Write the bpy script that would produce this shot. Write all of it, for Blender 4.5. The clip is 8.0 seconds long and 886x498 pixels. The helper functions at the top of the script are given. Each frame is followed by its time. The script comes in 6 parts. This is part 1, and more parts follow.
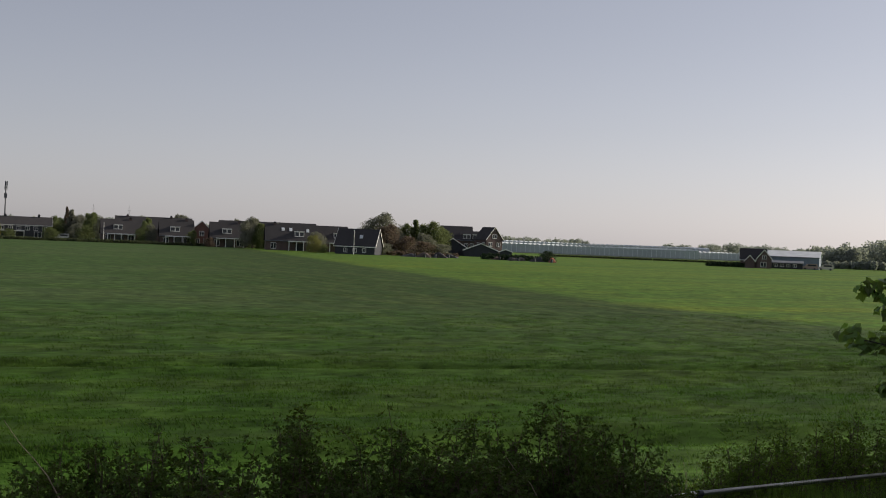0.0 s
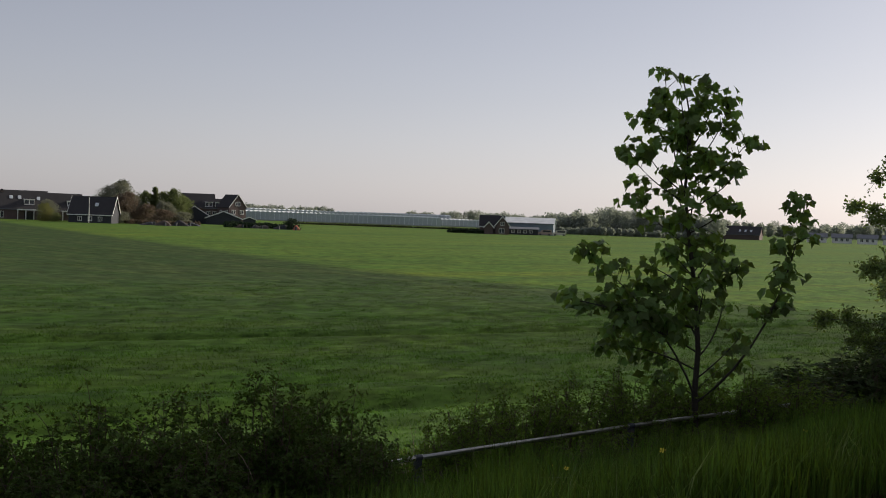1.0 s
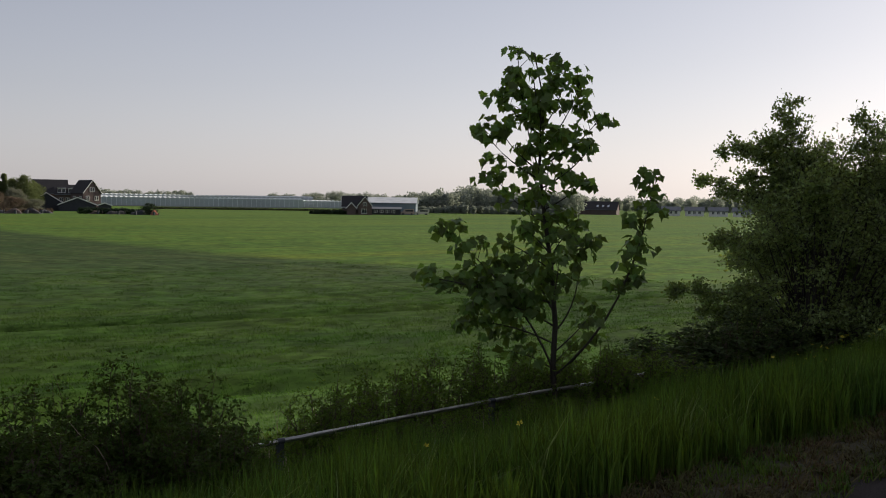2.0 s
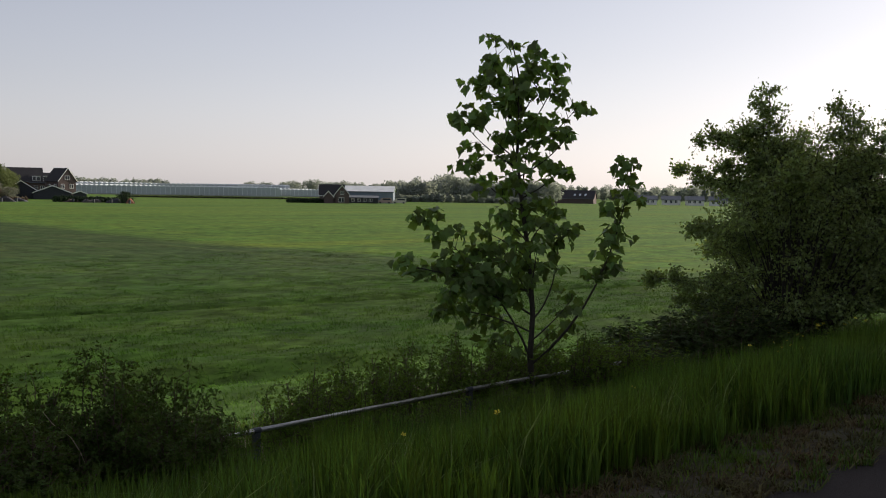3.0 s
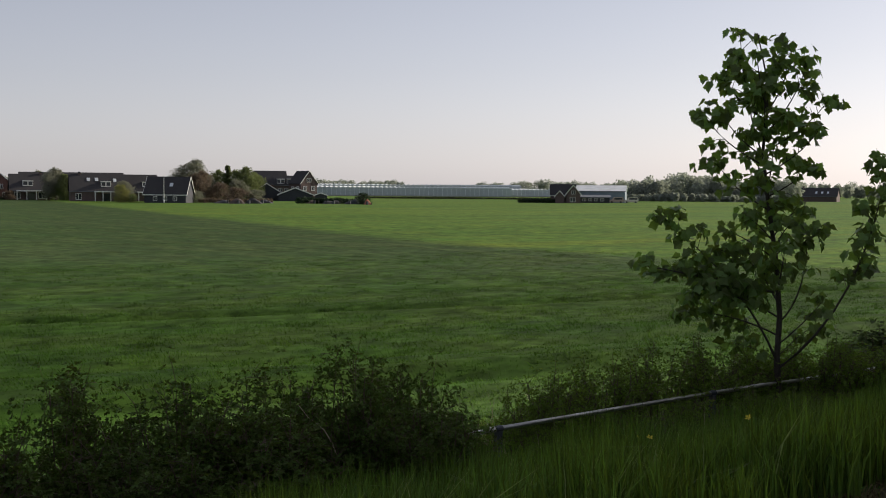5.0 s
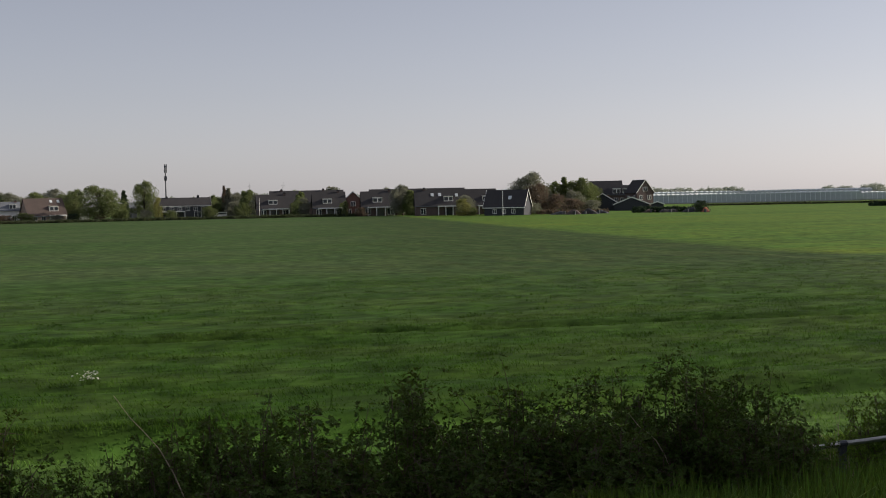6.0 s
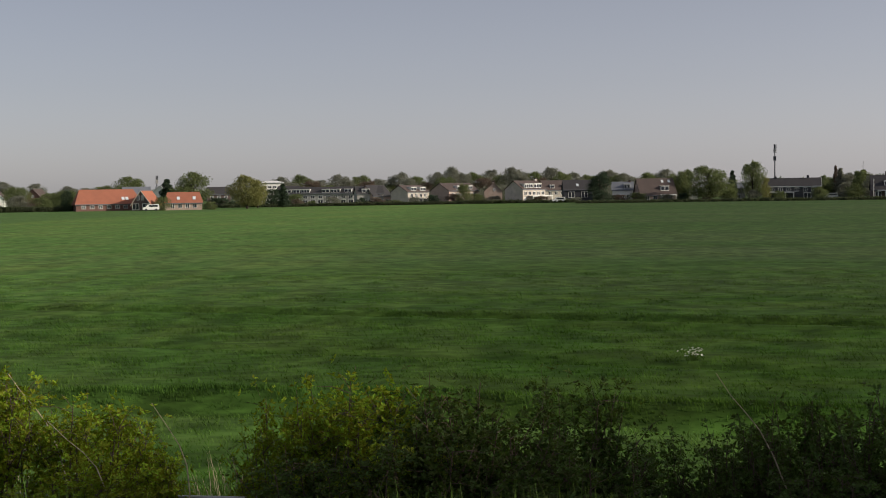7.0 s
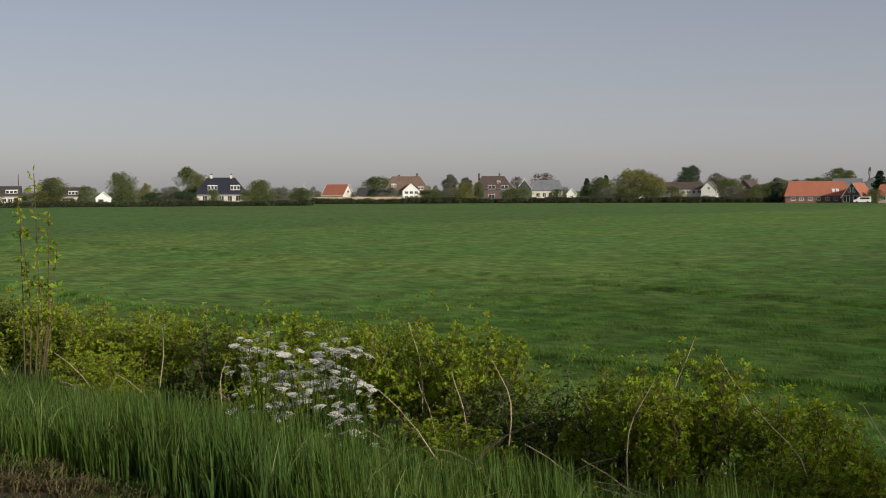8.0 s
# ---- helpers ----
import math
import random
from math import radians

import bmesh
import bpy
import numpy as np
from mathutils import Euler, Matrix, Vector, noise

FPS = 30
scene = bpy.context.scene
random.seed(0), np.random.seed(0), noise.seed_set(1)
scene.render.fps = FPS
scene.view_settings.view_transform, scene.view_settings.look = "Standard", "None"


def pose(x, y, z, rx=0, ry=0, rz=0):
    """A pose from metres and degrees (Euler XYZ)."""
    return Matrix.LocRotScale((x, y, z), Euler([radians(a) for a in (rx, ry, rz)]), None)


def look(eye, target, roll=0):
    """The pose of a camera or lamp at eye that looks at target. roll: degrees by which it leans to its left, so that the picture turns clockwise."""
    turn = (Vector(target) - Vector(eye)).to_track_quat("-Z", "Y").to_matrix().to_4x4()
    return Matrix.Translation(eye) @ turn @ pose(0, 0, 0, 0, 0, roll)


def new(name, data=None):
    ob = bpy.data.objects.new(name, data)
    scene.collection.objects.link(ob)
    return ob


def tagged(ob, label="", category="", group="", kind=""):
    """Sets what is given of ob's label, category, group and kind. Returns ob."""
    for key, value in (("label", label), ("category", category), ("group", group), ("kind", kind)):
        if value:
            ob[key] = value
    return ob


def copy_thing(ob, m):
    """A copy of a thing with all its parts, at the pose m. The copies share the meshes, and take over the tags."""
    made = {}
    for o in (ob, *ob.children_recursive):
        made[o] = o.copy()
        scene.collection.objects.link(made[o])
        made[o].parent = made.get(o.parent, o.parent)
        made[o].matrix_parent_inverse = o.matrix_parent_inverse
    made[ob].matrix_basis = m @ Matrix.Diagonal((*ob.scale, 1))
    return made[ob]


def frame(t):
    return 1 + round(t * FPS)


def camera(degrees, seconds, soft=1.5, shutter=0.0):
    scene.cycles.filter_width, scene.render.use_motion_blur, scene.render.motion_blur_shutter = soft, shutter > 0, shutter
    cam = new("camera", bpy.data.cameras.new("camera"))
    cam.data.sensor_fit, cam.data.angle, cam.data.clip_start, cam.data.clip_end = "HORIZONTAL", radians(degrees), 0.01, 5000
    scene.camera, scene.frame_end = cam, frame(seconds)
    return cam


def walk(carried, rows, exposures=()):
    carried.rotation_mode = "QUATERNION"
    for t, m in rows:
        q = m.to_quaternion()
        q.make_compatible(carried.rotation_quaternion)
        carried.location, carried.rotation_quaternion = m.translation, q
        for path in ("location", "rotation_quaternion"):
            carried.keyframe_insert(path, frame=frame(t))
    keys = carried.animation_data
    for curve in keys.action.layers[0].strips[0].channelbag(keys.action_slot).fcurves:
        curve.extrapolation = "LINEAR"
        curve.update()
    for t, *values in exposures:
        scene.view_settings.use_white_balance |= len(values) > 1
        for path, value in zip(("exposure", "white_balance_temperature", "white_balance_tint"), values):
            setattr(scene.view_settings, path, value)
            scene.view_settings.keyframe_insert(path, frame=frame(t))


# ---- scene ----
# ---- camera and its way ----
cam = camera(41.0, 8.0, soft=1.0)
# seconds, eye x, y, z, heading (clockwise from +y), pitch, roll
WAY = [
    (0, -0.456, -0.106, 1.641, 29.11, -0.32, 2.27),
    (0.5, -0.108, 0.021, 1.619, 36.53, -0.67, 2.51),
    (1, -0.035, 0.037, 1.609, 41.43, -1.42, 2.06),
    (1.5, -0.006, -0.001, 1.612, 45.21, -1.91, 1.52),
    (2, -0.013, -0.016, 1.612, 48.05, -2.21, 0.86),
    (2.2, 0.003, -0.003, 1.610, 48.17, -2.29, 0.93),
    (3.3, 0.022, 0.015, 1.605, 49.34, -2.82, 0.92),
    (3.5, 0.010, 0.010, 1.602, 49.20, -2.79, 0.89),
    (4, 0.020, 0.049, 1.598, 48.44, -2.87, 0.87),
    (4.2, 0.027, 0.057, 1.602, 47.76, -2.93, 0.82),
    (5.3, -0.060, 0.131, 1.606, 32.96, -2.74, 0.39),
    (5.5, -0.032, 0.169, 1.590, 29.67, -2.62, 0.29),
    (6, -0.004, 0.018, 1.600, 21.81, -2.30, -1.19),
    (6.5, 0.012, 0.026, 1.598, 11.71, -2.55, -1.06),
    (7, 0.001, 0.006, 1.600, -6.95, -2.73, -0.87),
    (7.5, 0.032, 0.014, 1.598, -26.91, -2.77, -0.65),
    (8, -0.032, -0.013, 1.602, -40.23, -2.81, -0.25),
]


def aimed(x, y, z, heading, pitch, roll):
    h, p = radians(heading), radians(pitch)
    way = Vector((math.sin(h) * math.cos(p), math.cos(h) * math.cos(p), math.sin(p)))
    return look((x, y, z), Vector((x, y, z)) + way, roll)


walk(cam, [(row[0], aimed(*row[1:])) for row in WAY], exposures=[(0, -0.02), (1.0, -0.06), (2.0, -0.04), (3.5, 0.2), (5.5, 0.14), (6.0, 0.08), (6.5, 0.04), (7.0, -0.08), (7.5, -0.19), (8, -0.19)])

# ---- light: hazy low sun over the road, pale sky ----
SUN_AZ, SUN_EL = 98.0, 21.0
world = bpy.data.worlds.new("sky")
scene.world = world
world.use_nodes = True
wn, wl = world.node_tree.nodes, world.node_tree.links
wn.clear()
s_az, s_el = radians(SUN_AZ), radians(SUN_EL)
TO_SUN = Vector((math.sin(s_az) * math.cos(s_el), math.cos(s_az) * math.cos(s_el), math.sin(s_el)))
sky = wn.new("ShaderNodeTexSky")
sky.sky_type, sky.sun_disc = "NISHITA", False
sky.sun_elevation, sky.sun_rotation = s_el, s_az
sky.air_density, sky.dust_density, sky.ozone_density = 1.0, 1.0, 1.5
bg = wn.new("ShaderNodeBackground")
bg.inputs[1].default_value = 0.05
haze_sky = wn.new("ShaderNodeTexSky")
haze_sky.sky_type, haze_sky.turbidity, haze_sky.ground_albedo = "HOSEK_WILKIE", 6.0, 0.25
haze_sky.sun_direction = TO_SUN
haze = wn.new("ShaderNodeBackground")
haze.inputs[1].default_value = 0.61
both = wn.new("ShaderNodeAddShader")
wout = wn.new("ShaderNodeOutputWorld")
for tex, shade in ((sky, bg), (haze_sky, haze)):
    pale = wn.new("ShaderNodeHueSaturation")
    pale.inputs["Saturation"].default_value = 0.62
    wl.new(tex.outputs[0], pale.inputs["Color"])
    cool = wn.new("ShaderNodeMix")
    cool.data_type, cool.blend_type = "RGBA", "MULTIPLY"
    cool.inputs[0].default_value, cool.inputs[7].default_value = 1.0, (0.99, 0.97, 1.065, 1)
    wl.new(pale.outputs[0], cool.inputs[6])
    wl.new(cool.outputs[2], shade.inputs[0])
wl.new(bg.outputs[0], both.inputs[0])
wl.new(haze.outputs[0], both.inputs[1])
# thin veil of haze over the whole sky, thicker towards the horizon
mist, lift = wn.new("ShaderNodeBackground"), wn.new("ShaderNodeAddShader")
mist.inputs[0].default_value = (0.975, 0.945, 1.03, 1)
way_up, up, fall = wn.new("ShaderNodeTexCoord"), wn.new("ShaderNodeSeparateXYZ"), wn.new("ShaderNodeMapRange")
wl.new(way_up.outputs["Generated"], up.inputs[0])
wl.new(up.outputs[2], fall.inputs[0])
fall.interpolation_type = "SMOOTHSTEP"
for i, v in zip((1, 2, 3, 4), (-0.02, 0.22, 0.31, 0.165)):
    fall.inputs[i].default_value = v
sunward, lean, veil = wn.new("ShaderNodeVectorMath"), wn.new("ShaderNodeMapRange"), wn.new("ShaderNodeMath")
sunward.operation, veil.operation = "DOT_PRODUCT", "MULTIPLY"
sunward.inputs[1].default_value = TO_SUN
wl.new(way_up.outputs["Generated"], sunward.inputs[0])
wl.new(sunward.outputs["Value"], lean.inputs[0])
for i, v in zip((1, 2, 3, 4), (-1.0, 1.0, 0.42, 1.12)):
    lean.inputs[i].default_value = v
wl.new(fall.outputs[0], veil.inputs[0])
wl.new(lean.outputs[0], veil.inputs[1])
wl.new(veil.outputs[0], mist.inputs[1])
wl.new(both.outputs[0], lift.inputs[0])
wl.new(mist.outputs[0], lift.inputs[1])
wl.new(lift.outputs[0], wout.inputs[0])
sun = new("sun", bpy.data.lights.new("sun", "SUN"))
sun.data.energy, sun.data.angle, sun.data.color = 4.9, radians(1.5), (1.0, 0.9, 0.76)
sun.matrix_world = look(TO_SUN * 60, (0, 0, 0))


# ---- materials ----


def mat(name, color, rough=0.8, var=0.25, scale=3.0, fine=40.0, bump=0.0, metal=0.0, rand=0.0, island=0.0, through_light=0.0, glow=(1.25, 1.2, 0.45), second=None, mix_scale=0.6, hue=0.0, stretch=(1, 1, 1)):
    """A surface with colour drift at two scales, grain relief, and, for leaves, light that passes through."""
    m = bpy.data.materials.new(name)
    m.use_nodes = True
    n, l = m.node_tree.nodes, m.node_tree.links
    p = n["Principled BSDF"]
    p.inputs["Roughness"].default_value, p.inputs["Metallic"].default_value = rough, metal
    if through_light:
        p.inputs["Specular IOR Level"].default_value = 0.25 if rough < 0.5 else 0.12
    elif rough > 0.6:
        p.inputs["Specular IOR Level"].default_value = 0.3
    co = n.new("ShaderNodeTexCoord")
    mp = n.new("ShaderNodeMapping")
    mp.inputs["Scale"].default_value = stretch
    l.new(co.outputs["Object"], mp.inputs[0])
    big, small = n.new("ShaderNodeTexNoise"), n.new("ShaderNodeTexNoise")
    big.inputs["Scale"].default_value, small.inputs["Scale"].default_value = scale, fine
    big.inputs["Detail"].default_value = small.inputs["Detail"].default_value = 4
    for t in (big, small):
        l.new(mp.outputs[0], t.inputs["Vector"])
    base = n.new("ShaderNodeMix")
    base.data_type = "RGBA"
    base.inputs[6].default_value = (*color, 1)
    base.inputs[7].default_value = (*(second or [c * 0.7 for c in color]), 1)
    ramp = n.new("ShaderNodeMapRange")
    ramp.inputs[1].default_value, ramp.inputs[2].default_value = 0.35, 0.65
    ramp.inputs[4].default_value = mix_scale
    l.new(big.outputs["Fac"], ramp.inputs[0])
    l.new(ramp.outputs[0], base.inputs[0])
    val = n.new("ShaderNodeMath")
    val.operation = "MULTIPLY_ADD"
    val.inputs[1].default_value, val.inputs[2].default_value = var * 2, 1 - var
    l.new(small.outputs["Fac"], val.inputs[0])
    value = val.outputs[0]
    hsv = n.new("ShaderNodeHueSaturation")
    l.new(base.outputs[2], hsv.inputs["Color"])
    if rand or island:
        src = n.new("ShaderNodeObjectInfo").outputs["Random"] if rand else n.new("ShaderNodeNewGeometry").outputs["Random Per Island"]
        r = n.new("ShaderNodeMath")
        r.operation = "MULTIPLY_ADD"
        r.inputs[1].default_value, r.inputs[2].default_value = 2 * (rand or island), 1 - (rand or island)
        l.new(src, r.inputs[0])
        mul = n.new("ShaderNodeMath")
        mul.operation = "MULTIPLY"
        l.new(value, mul.inputs[0])
        l.new(r.outputs[0], mul.inputs[1])
        value = mul.outputs[0]
        if hue:
            hr = n.new("ShaderNodeMath")
            hr.operation = "MULTIPLY_ADD"
            hr.inputs[1].default_value, hr.inputs[2].default_value = hue, 0.5 - hue / 2
            l.new(src, hr.inputs[0])
            l.new(hr.outputs[0], hsv.inputs["Hue"])
    l.new(value, hsv.inputs["Value"])
    l.new(hsv.outputs[0], p.inputs["Base Color"])
    if bump:
        b = n.new("ShaderNodeBump")
        b.inputs["Strength"].default_value, b.inputs["Distance"].default_value = bump, 0.02
        l.new(small.outputs["Fac"], b.inputs["Height"])
        l.new(b.outputs[0], p.inputs["Normal"])
    if through_light:
        tr = n.new("ShaderNodeBsdfTranslucent")
        tint = n.new("ShaderNodeMix")
        tint.data_type = "RGBA"
        tint.blend_type = "MULTIPLY"
        tint.inputs[0].default_value = 1
        tint.inputs[7].default_value = (*glow, 1)
        l.new(hsv.outputs[0], tint.inputs[6])
        l.new(tint.outputs[2], tr.inputs[0])
        mx = n.new("ShaderNodeMixShader")
        mx.inputs[0].default_value = through_light
        l.new(p.outputs[0], mx.inputs[1])
        l.new(tr.outputs[0], mx.inputs[2])
        l.new(mx.outputs[0], n["Material Output"].inputs[0])
    return m


def glass_mat(name, color, rough=0.1):
    m = bpy.data.materials.new(name)
    m.use_nodes = True
    p = m.node_tree.nodes["Principled BSDF"]
    p.inputs["Base Color"].default_value = (*color, 1)
    p.inputs["Roughness"].default_value = rough
    p.inputs["Specular IOR Level"].default_value = 0.7
    return m


M_ASPHALT = mat("asphalt", (0.046, 0.036, 0.031), 0.98, 0.45, 0.8, 120, 0.9, second=(0.034, 0.027, 0.024))
M_BRICK_RED = mat("red_brick", (0.17, 0.095, 0.078), 0.9, 0.2, 0.7, 9)
M_BRICK_DARK = mat("dark_brick", (0.135, 0.098, 0.090), 0.9, 0.2, 0.7, 9)
M_BRICK_PINK = mat("pale_brick", (0.46, 0.35, 0.29), 0.9, 0.15, 0.7, 9)
M_BRICK_BUFF = mat("buff_brick", (0.54, 0.48, 0.41), 0.9, 0.15, 0.7, 9)
M_WHITE = mat("white_paint", (0.78, 0.77, 0.73), 0.6, 0.08, 0.8, 8, second=(0.70, 0.69, 0.65))
M_CREAM = mat("cream_render", (0.62, 0.58, 0.48), 0.8, 0.1, 0.6, 8)
M_ROOF_DARK = mat("anthracite_tile", (0.050, 0.047, 0.048), 0.95, 0.25, 0.6, 6, second=(0.038, 0.036, 0.038))
M_ROOF_NAVY = mat("glazed_dark_tile", (0.018, 0.02, 0.032), 0.6, 0.2, 0.6, 6)
M_ROOF_ORANGE = mat("orange_tile", (0.34, 0.125, 0.075), 0.85, 0.2, 0.5, 7, second=(0.27, 0.105, 0.065))
M_ROOF_BROWN = mat("brown_tile", (0.088, 0.066, 0.058), 0.8, 0.2, 0.5, 7)
M_ROOF_GREY = mat("grey_tile", (0.17, 0.18, 0.20), 0.7, 0.2, 0.5, 7)
M_THATCH = mat("reed_thatch", (0.155, 0.108, 0.08), 1.0, 0.25, 0.6, 9)
M_BOARD_BLACK = mat("tarred_board", (0.05, 0.052, 0.06), 0.8, 0.3, 1.5, 7, stretch=(6, 1, 1))
M_BOARD_GREEN = mat("green_board", (0.06, 0.10, 0.085), 0.8, 0.2, 1.5, 7)
M_STEEL_BLUE = mat("blue_grey_sheet", (0.17, 0.22, 0.27), 0.5, 0.12, 0.4, 5)
M_SHEET_WHITE = mat("white_sheet_roof", (0.72, 0.74, 0.74), 0.5, 0.08, 0.4, 5)
M_CONCRETE = mat("concrete", (0.36, 0.35, 0.33), 0.9, 0.2, 1, 12)
M_PANE = glass_mat("window_glass", (0.03, 0.035, 0.045))
M_GREENHOUSE = mat("greenhouse_glass", (0.46, 0.50, 0.52), 0.25, 0.15, 0.05, 0.6, second=(0.36, 0.40, 0.42))
M_GH_ROOF = mat("limed_glass_roof", (0.80, 0.83, 0.85), 0.45, 0.12, 0.06, 0.8, through_light=0.3, glow=(1, 1, 1), second=(0.70, 0.74, 0.77))
M_METAL = mat("galvanised_steel", (0.50, 0.49, 0.46), 0.34, 0.3, 3, 40, 0.3, metal=0.85, second=(0.22, 0.20, 0.17))
M_MAST = mat("mast_steel", (0.055, 0.06, 0.07), 0.6, 0.1, 1, 8)
M_BARK = mat("bark", (0.055, 0.046, 0.036), 0.95, 0.35, 6, 50, 0.7)
M_TWIG = mat("brown_twig", (0.12, 0.085, 0.06), 0.9, 0.3, 5, 60)
M_SOIL = mat("verge_soil", (0.066, 0.050, 0.028), 0.95, 0.45, 2.5, 30, 1.0, second=(0.040, 0.048, 0.020))
M_STRAW = mat("dry_stalk", (0.42, 0.34, 0.23), 0.85, 0.2, 5, 50, island=0.2)
M_MAPLE = mat("maple_leaf", (0.17, 0.25, 0.080), 0.40, 0.15, 8, 60, rand=0.45, hue=0.04, through_light=0.5, second=(0.11, 0.18, 0.056))
M_MAPLE_J = mat("maple_leaf_joined", (0.17, 0.25, 0.080), 0.40, 0.15, 8, 60, island=0.45, hue=0.04, through_light=0.5, second=(0.11, 0.18, 0.056))
M_HEDGE = mat("shrub_leaf", (0.092, 0.132, 0.034), 0.6, 0.25, 2, 30, island=0.45, hue=0.05, through_light=0.40, second=(0.055, 0.088, 0.024))
M_HEDGE_Y = mat("young_shrub_leaf", (0.25, 0.31, 0.024), 0.68, 0.25, 2, 30, island=0.45, hue=0.07, through_light=0.38, second=(0.14, 0.185, 0.020))
# brighter copy of the shrub leaf, in place of sun reaching thin shrubs
M_HEDGE_LIT = mat("lit_shrub_leaf", (0.17, 0.25, 0.055), 0.6, 0.25, 2, 30, island=0.45, hue=0.02, through_light=0.5, second=(0.11, 0.17, 0.045))
M_BRAMBLE = mat("bramble_leaf", (0.085, 0.115, 0.045), 0.6, 0.25, 2, 30, island=0.45, hue=0.03, through_light=0.35, second=(0.05, 0.075, 0.030))
M_HAW = mat("hawthorn_leaf", (0.28, 0.35, 0.15), 0.36, 0.25, 2, 30, island=0.45, hue=0.03, through_light=0.5, second=(0.16, 0.21, 0.085))
M_UMBEL = mat("white_flower", (0.85, 0.85, 0.80), 0.7, 0.05, 10, 60, through_light=0.45, glow=(1, 1, 0.95))
M_YELLOW = mat("yellow_flower", (0.75, 0.60, 0.05), 0.7, 0.08, 10, 60)
M_GRASS = mat("tall_grass", (0.100, 0.155, 0.030), 0.6, 0.2, 0.9, 8, island=0.5, hue=0.03, through_light=0.48, glow=(1.25, 1.25, 0.45), second=(0.060, 0.118, 0.036))
M_GRASS_PALE = mat("pale_grass", (0.20, 0.26, 0.09), 0.5, 0.2, 0.6, 8, island=0.35, through_light=0.35)
M_MOWN = mat("mown_litter", (0.12, 0.085, 0.045), 0.9, 0.2, 2.2, 8, island=0.5, hue=0.06, through_light=0.2, second=(0.062, 0.095, 0.030))
M_CROWNS = {
    "green": mat("crown_green", (0.165, 0.195, 0.085), 0.8, 0.2, 0.5, 3, island=0.22, hue=0.03, through_light=0.45, glow=(1.05, 1.05, 0.85)),
    "grey": mat("crown_grey", (0.23, 0.235, 0.19), 0.8, 0.2, 0.5, 3, island=0.2, through_light=0.45, glow=(1.05, 1.05, 0.85)),
    "dark": mat("crown_dark", (0.05, 0.075, 0.042), 0.8, 0.2, 0.5, 3, island=0.22, through_light=0.12, glow=(1.05, 1.05, 0.85)),
    "yellow": mat("crown_yellow", (0.25, 0.25, 0.095), 0.7, 0.2, 0.5, 3, island=0.2, through_light=0.45, glow=(1.05, 1.05, 0.85)),
    # distance haze put into the leaf colour of far woods
    "pale": mat("crown_hazed", (0.33, 0.36, 0.33), 0.9, 0.10, 0.5, 3, island=0.05, through_light=0.5, glow=(1.05, 1.05, 0.85)),
    "brown": mat("crown_brown", (0.17, 0.13, 0.105), 0.8, 0.2, 0.5, 3, island=0.22, through_light=0.45, glow=(1.05, 1.05, 0.85)),
    "hedge": mat("crown_hedge", (0.085, 0.10, 0.055), 0.8, 0.2, 0.5, 3, island=0.25, through_light=0.45, glow=(1.05, 1.05, 0.85)),
}


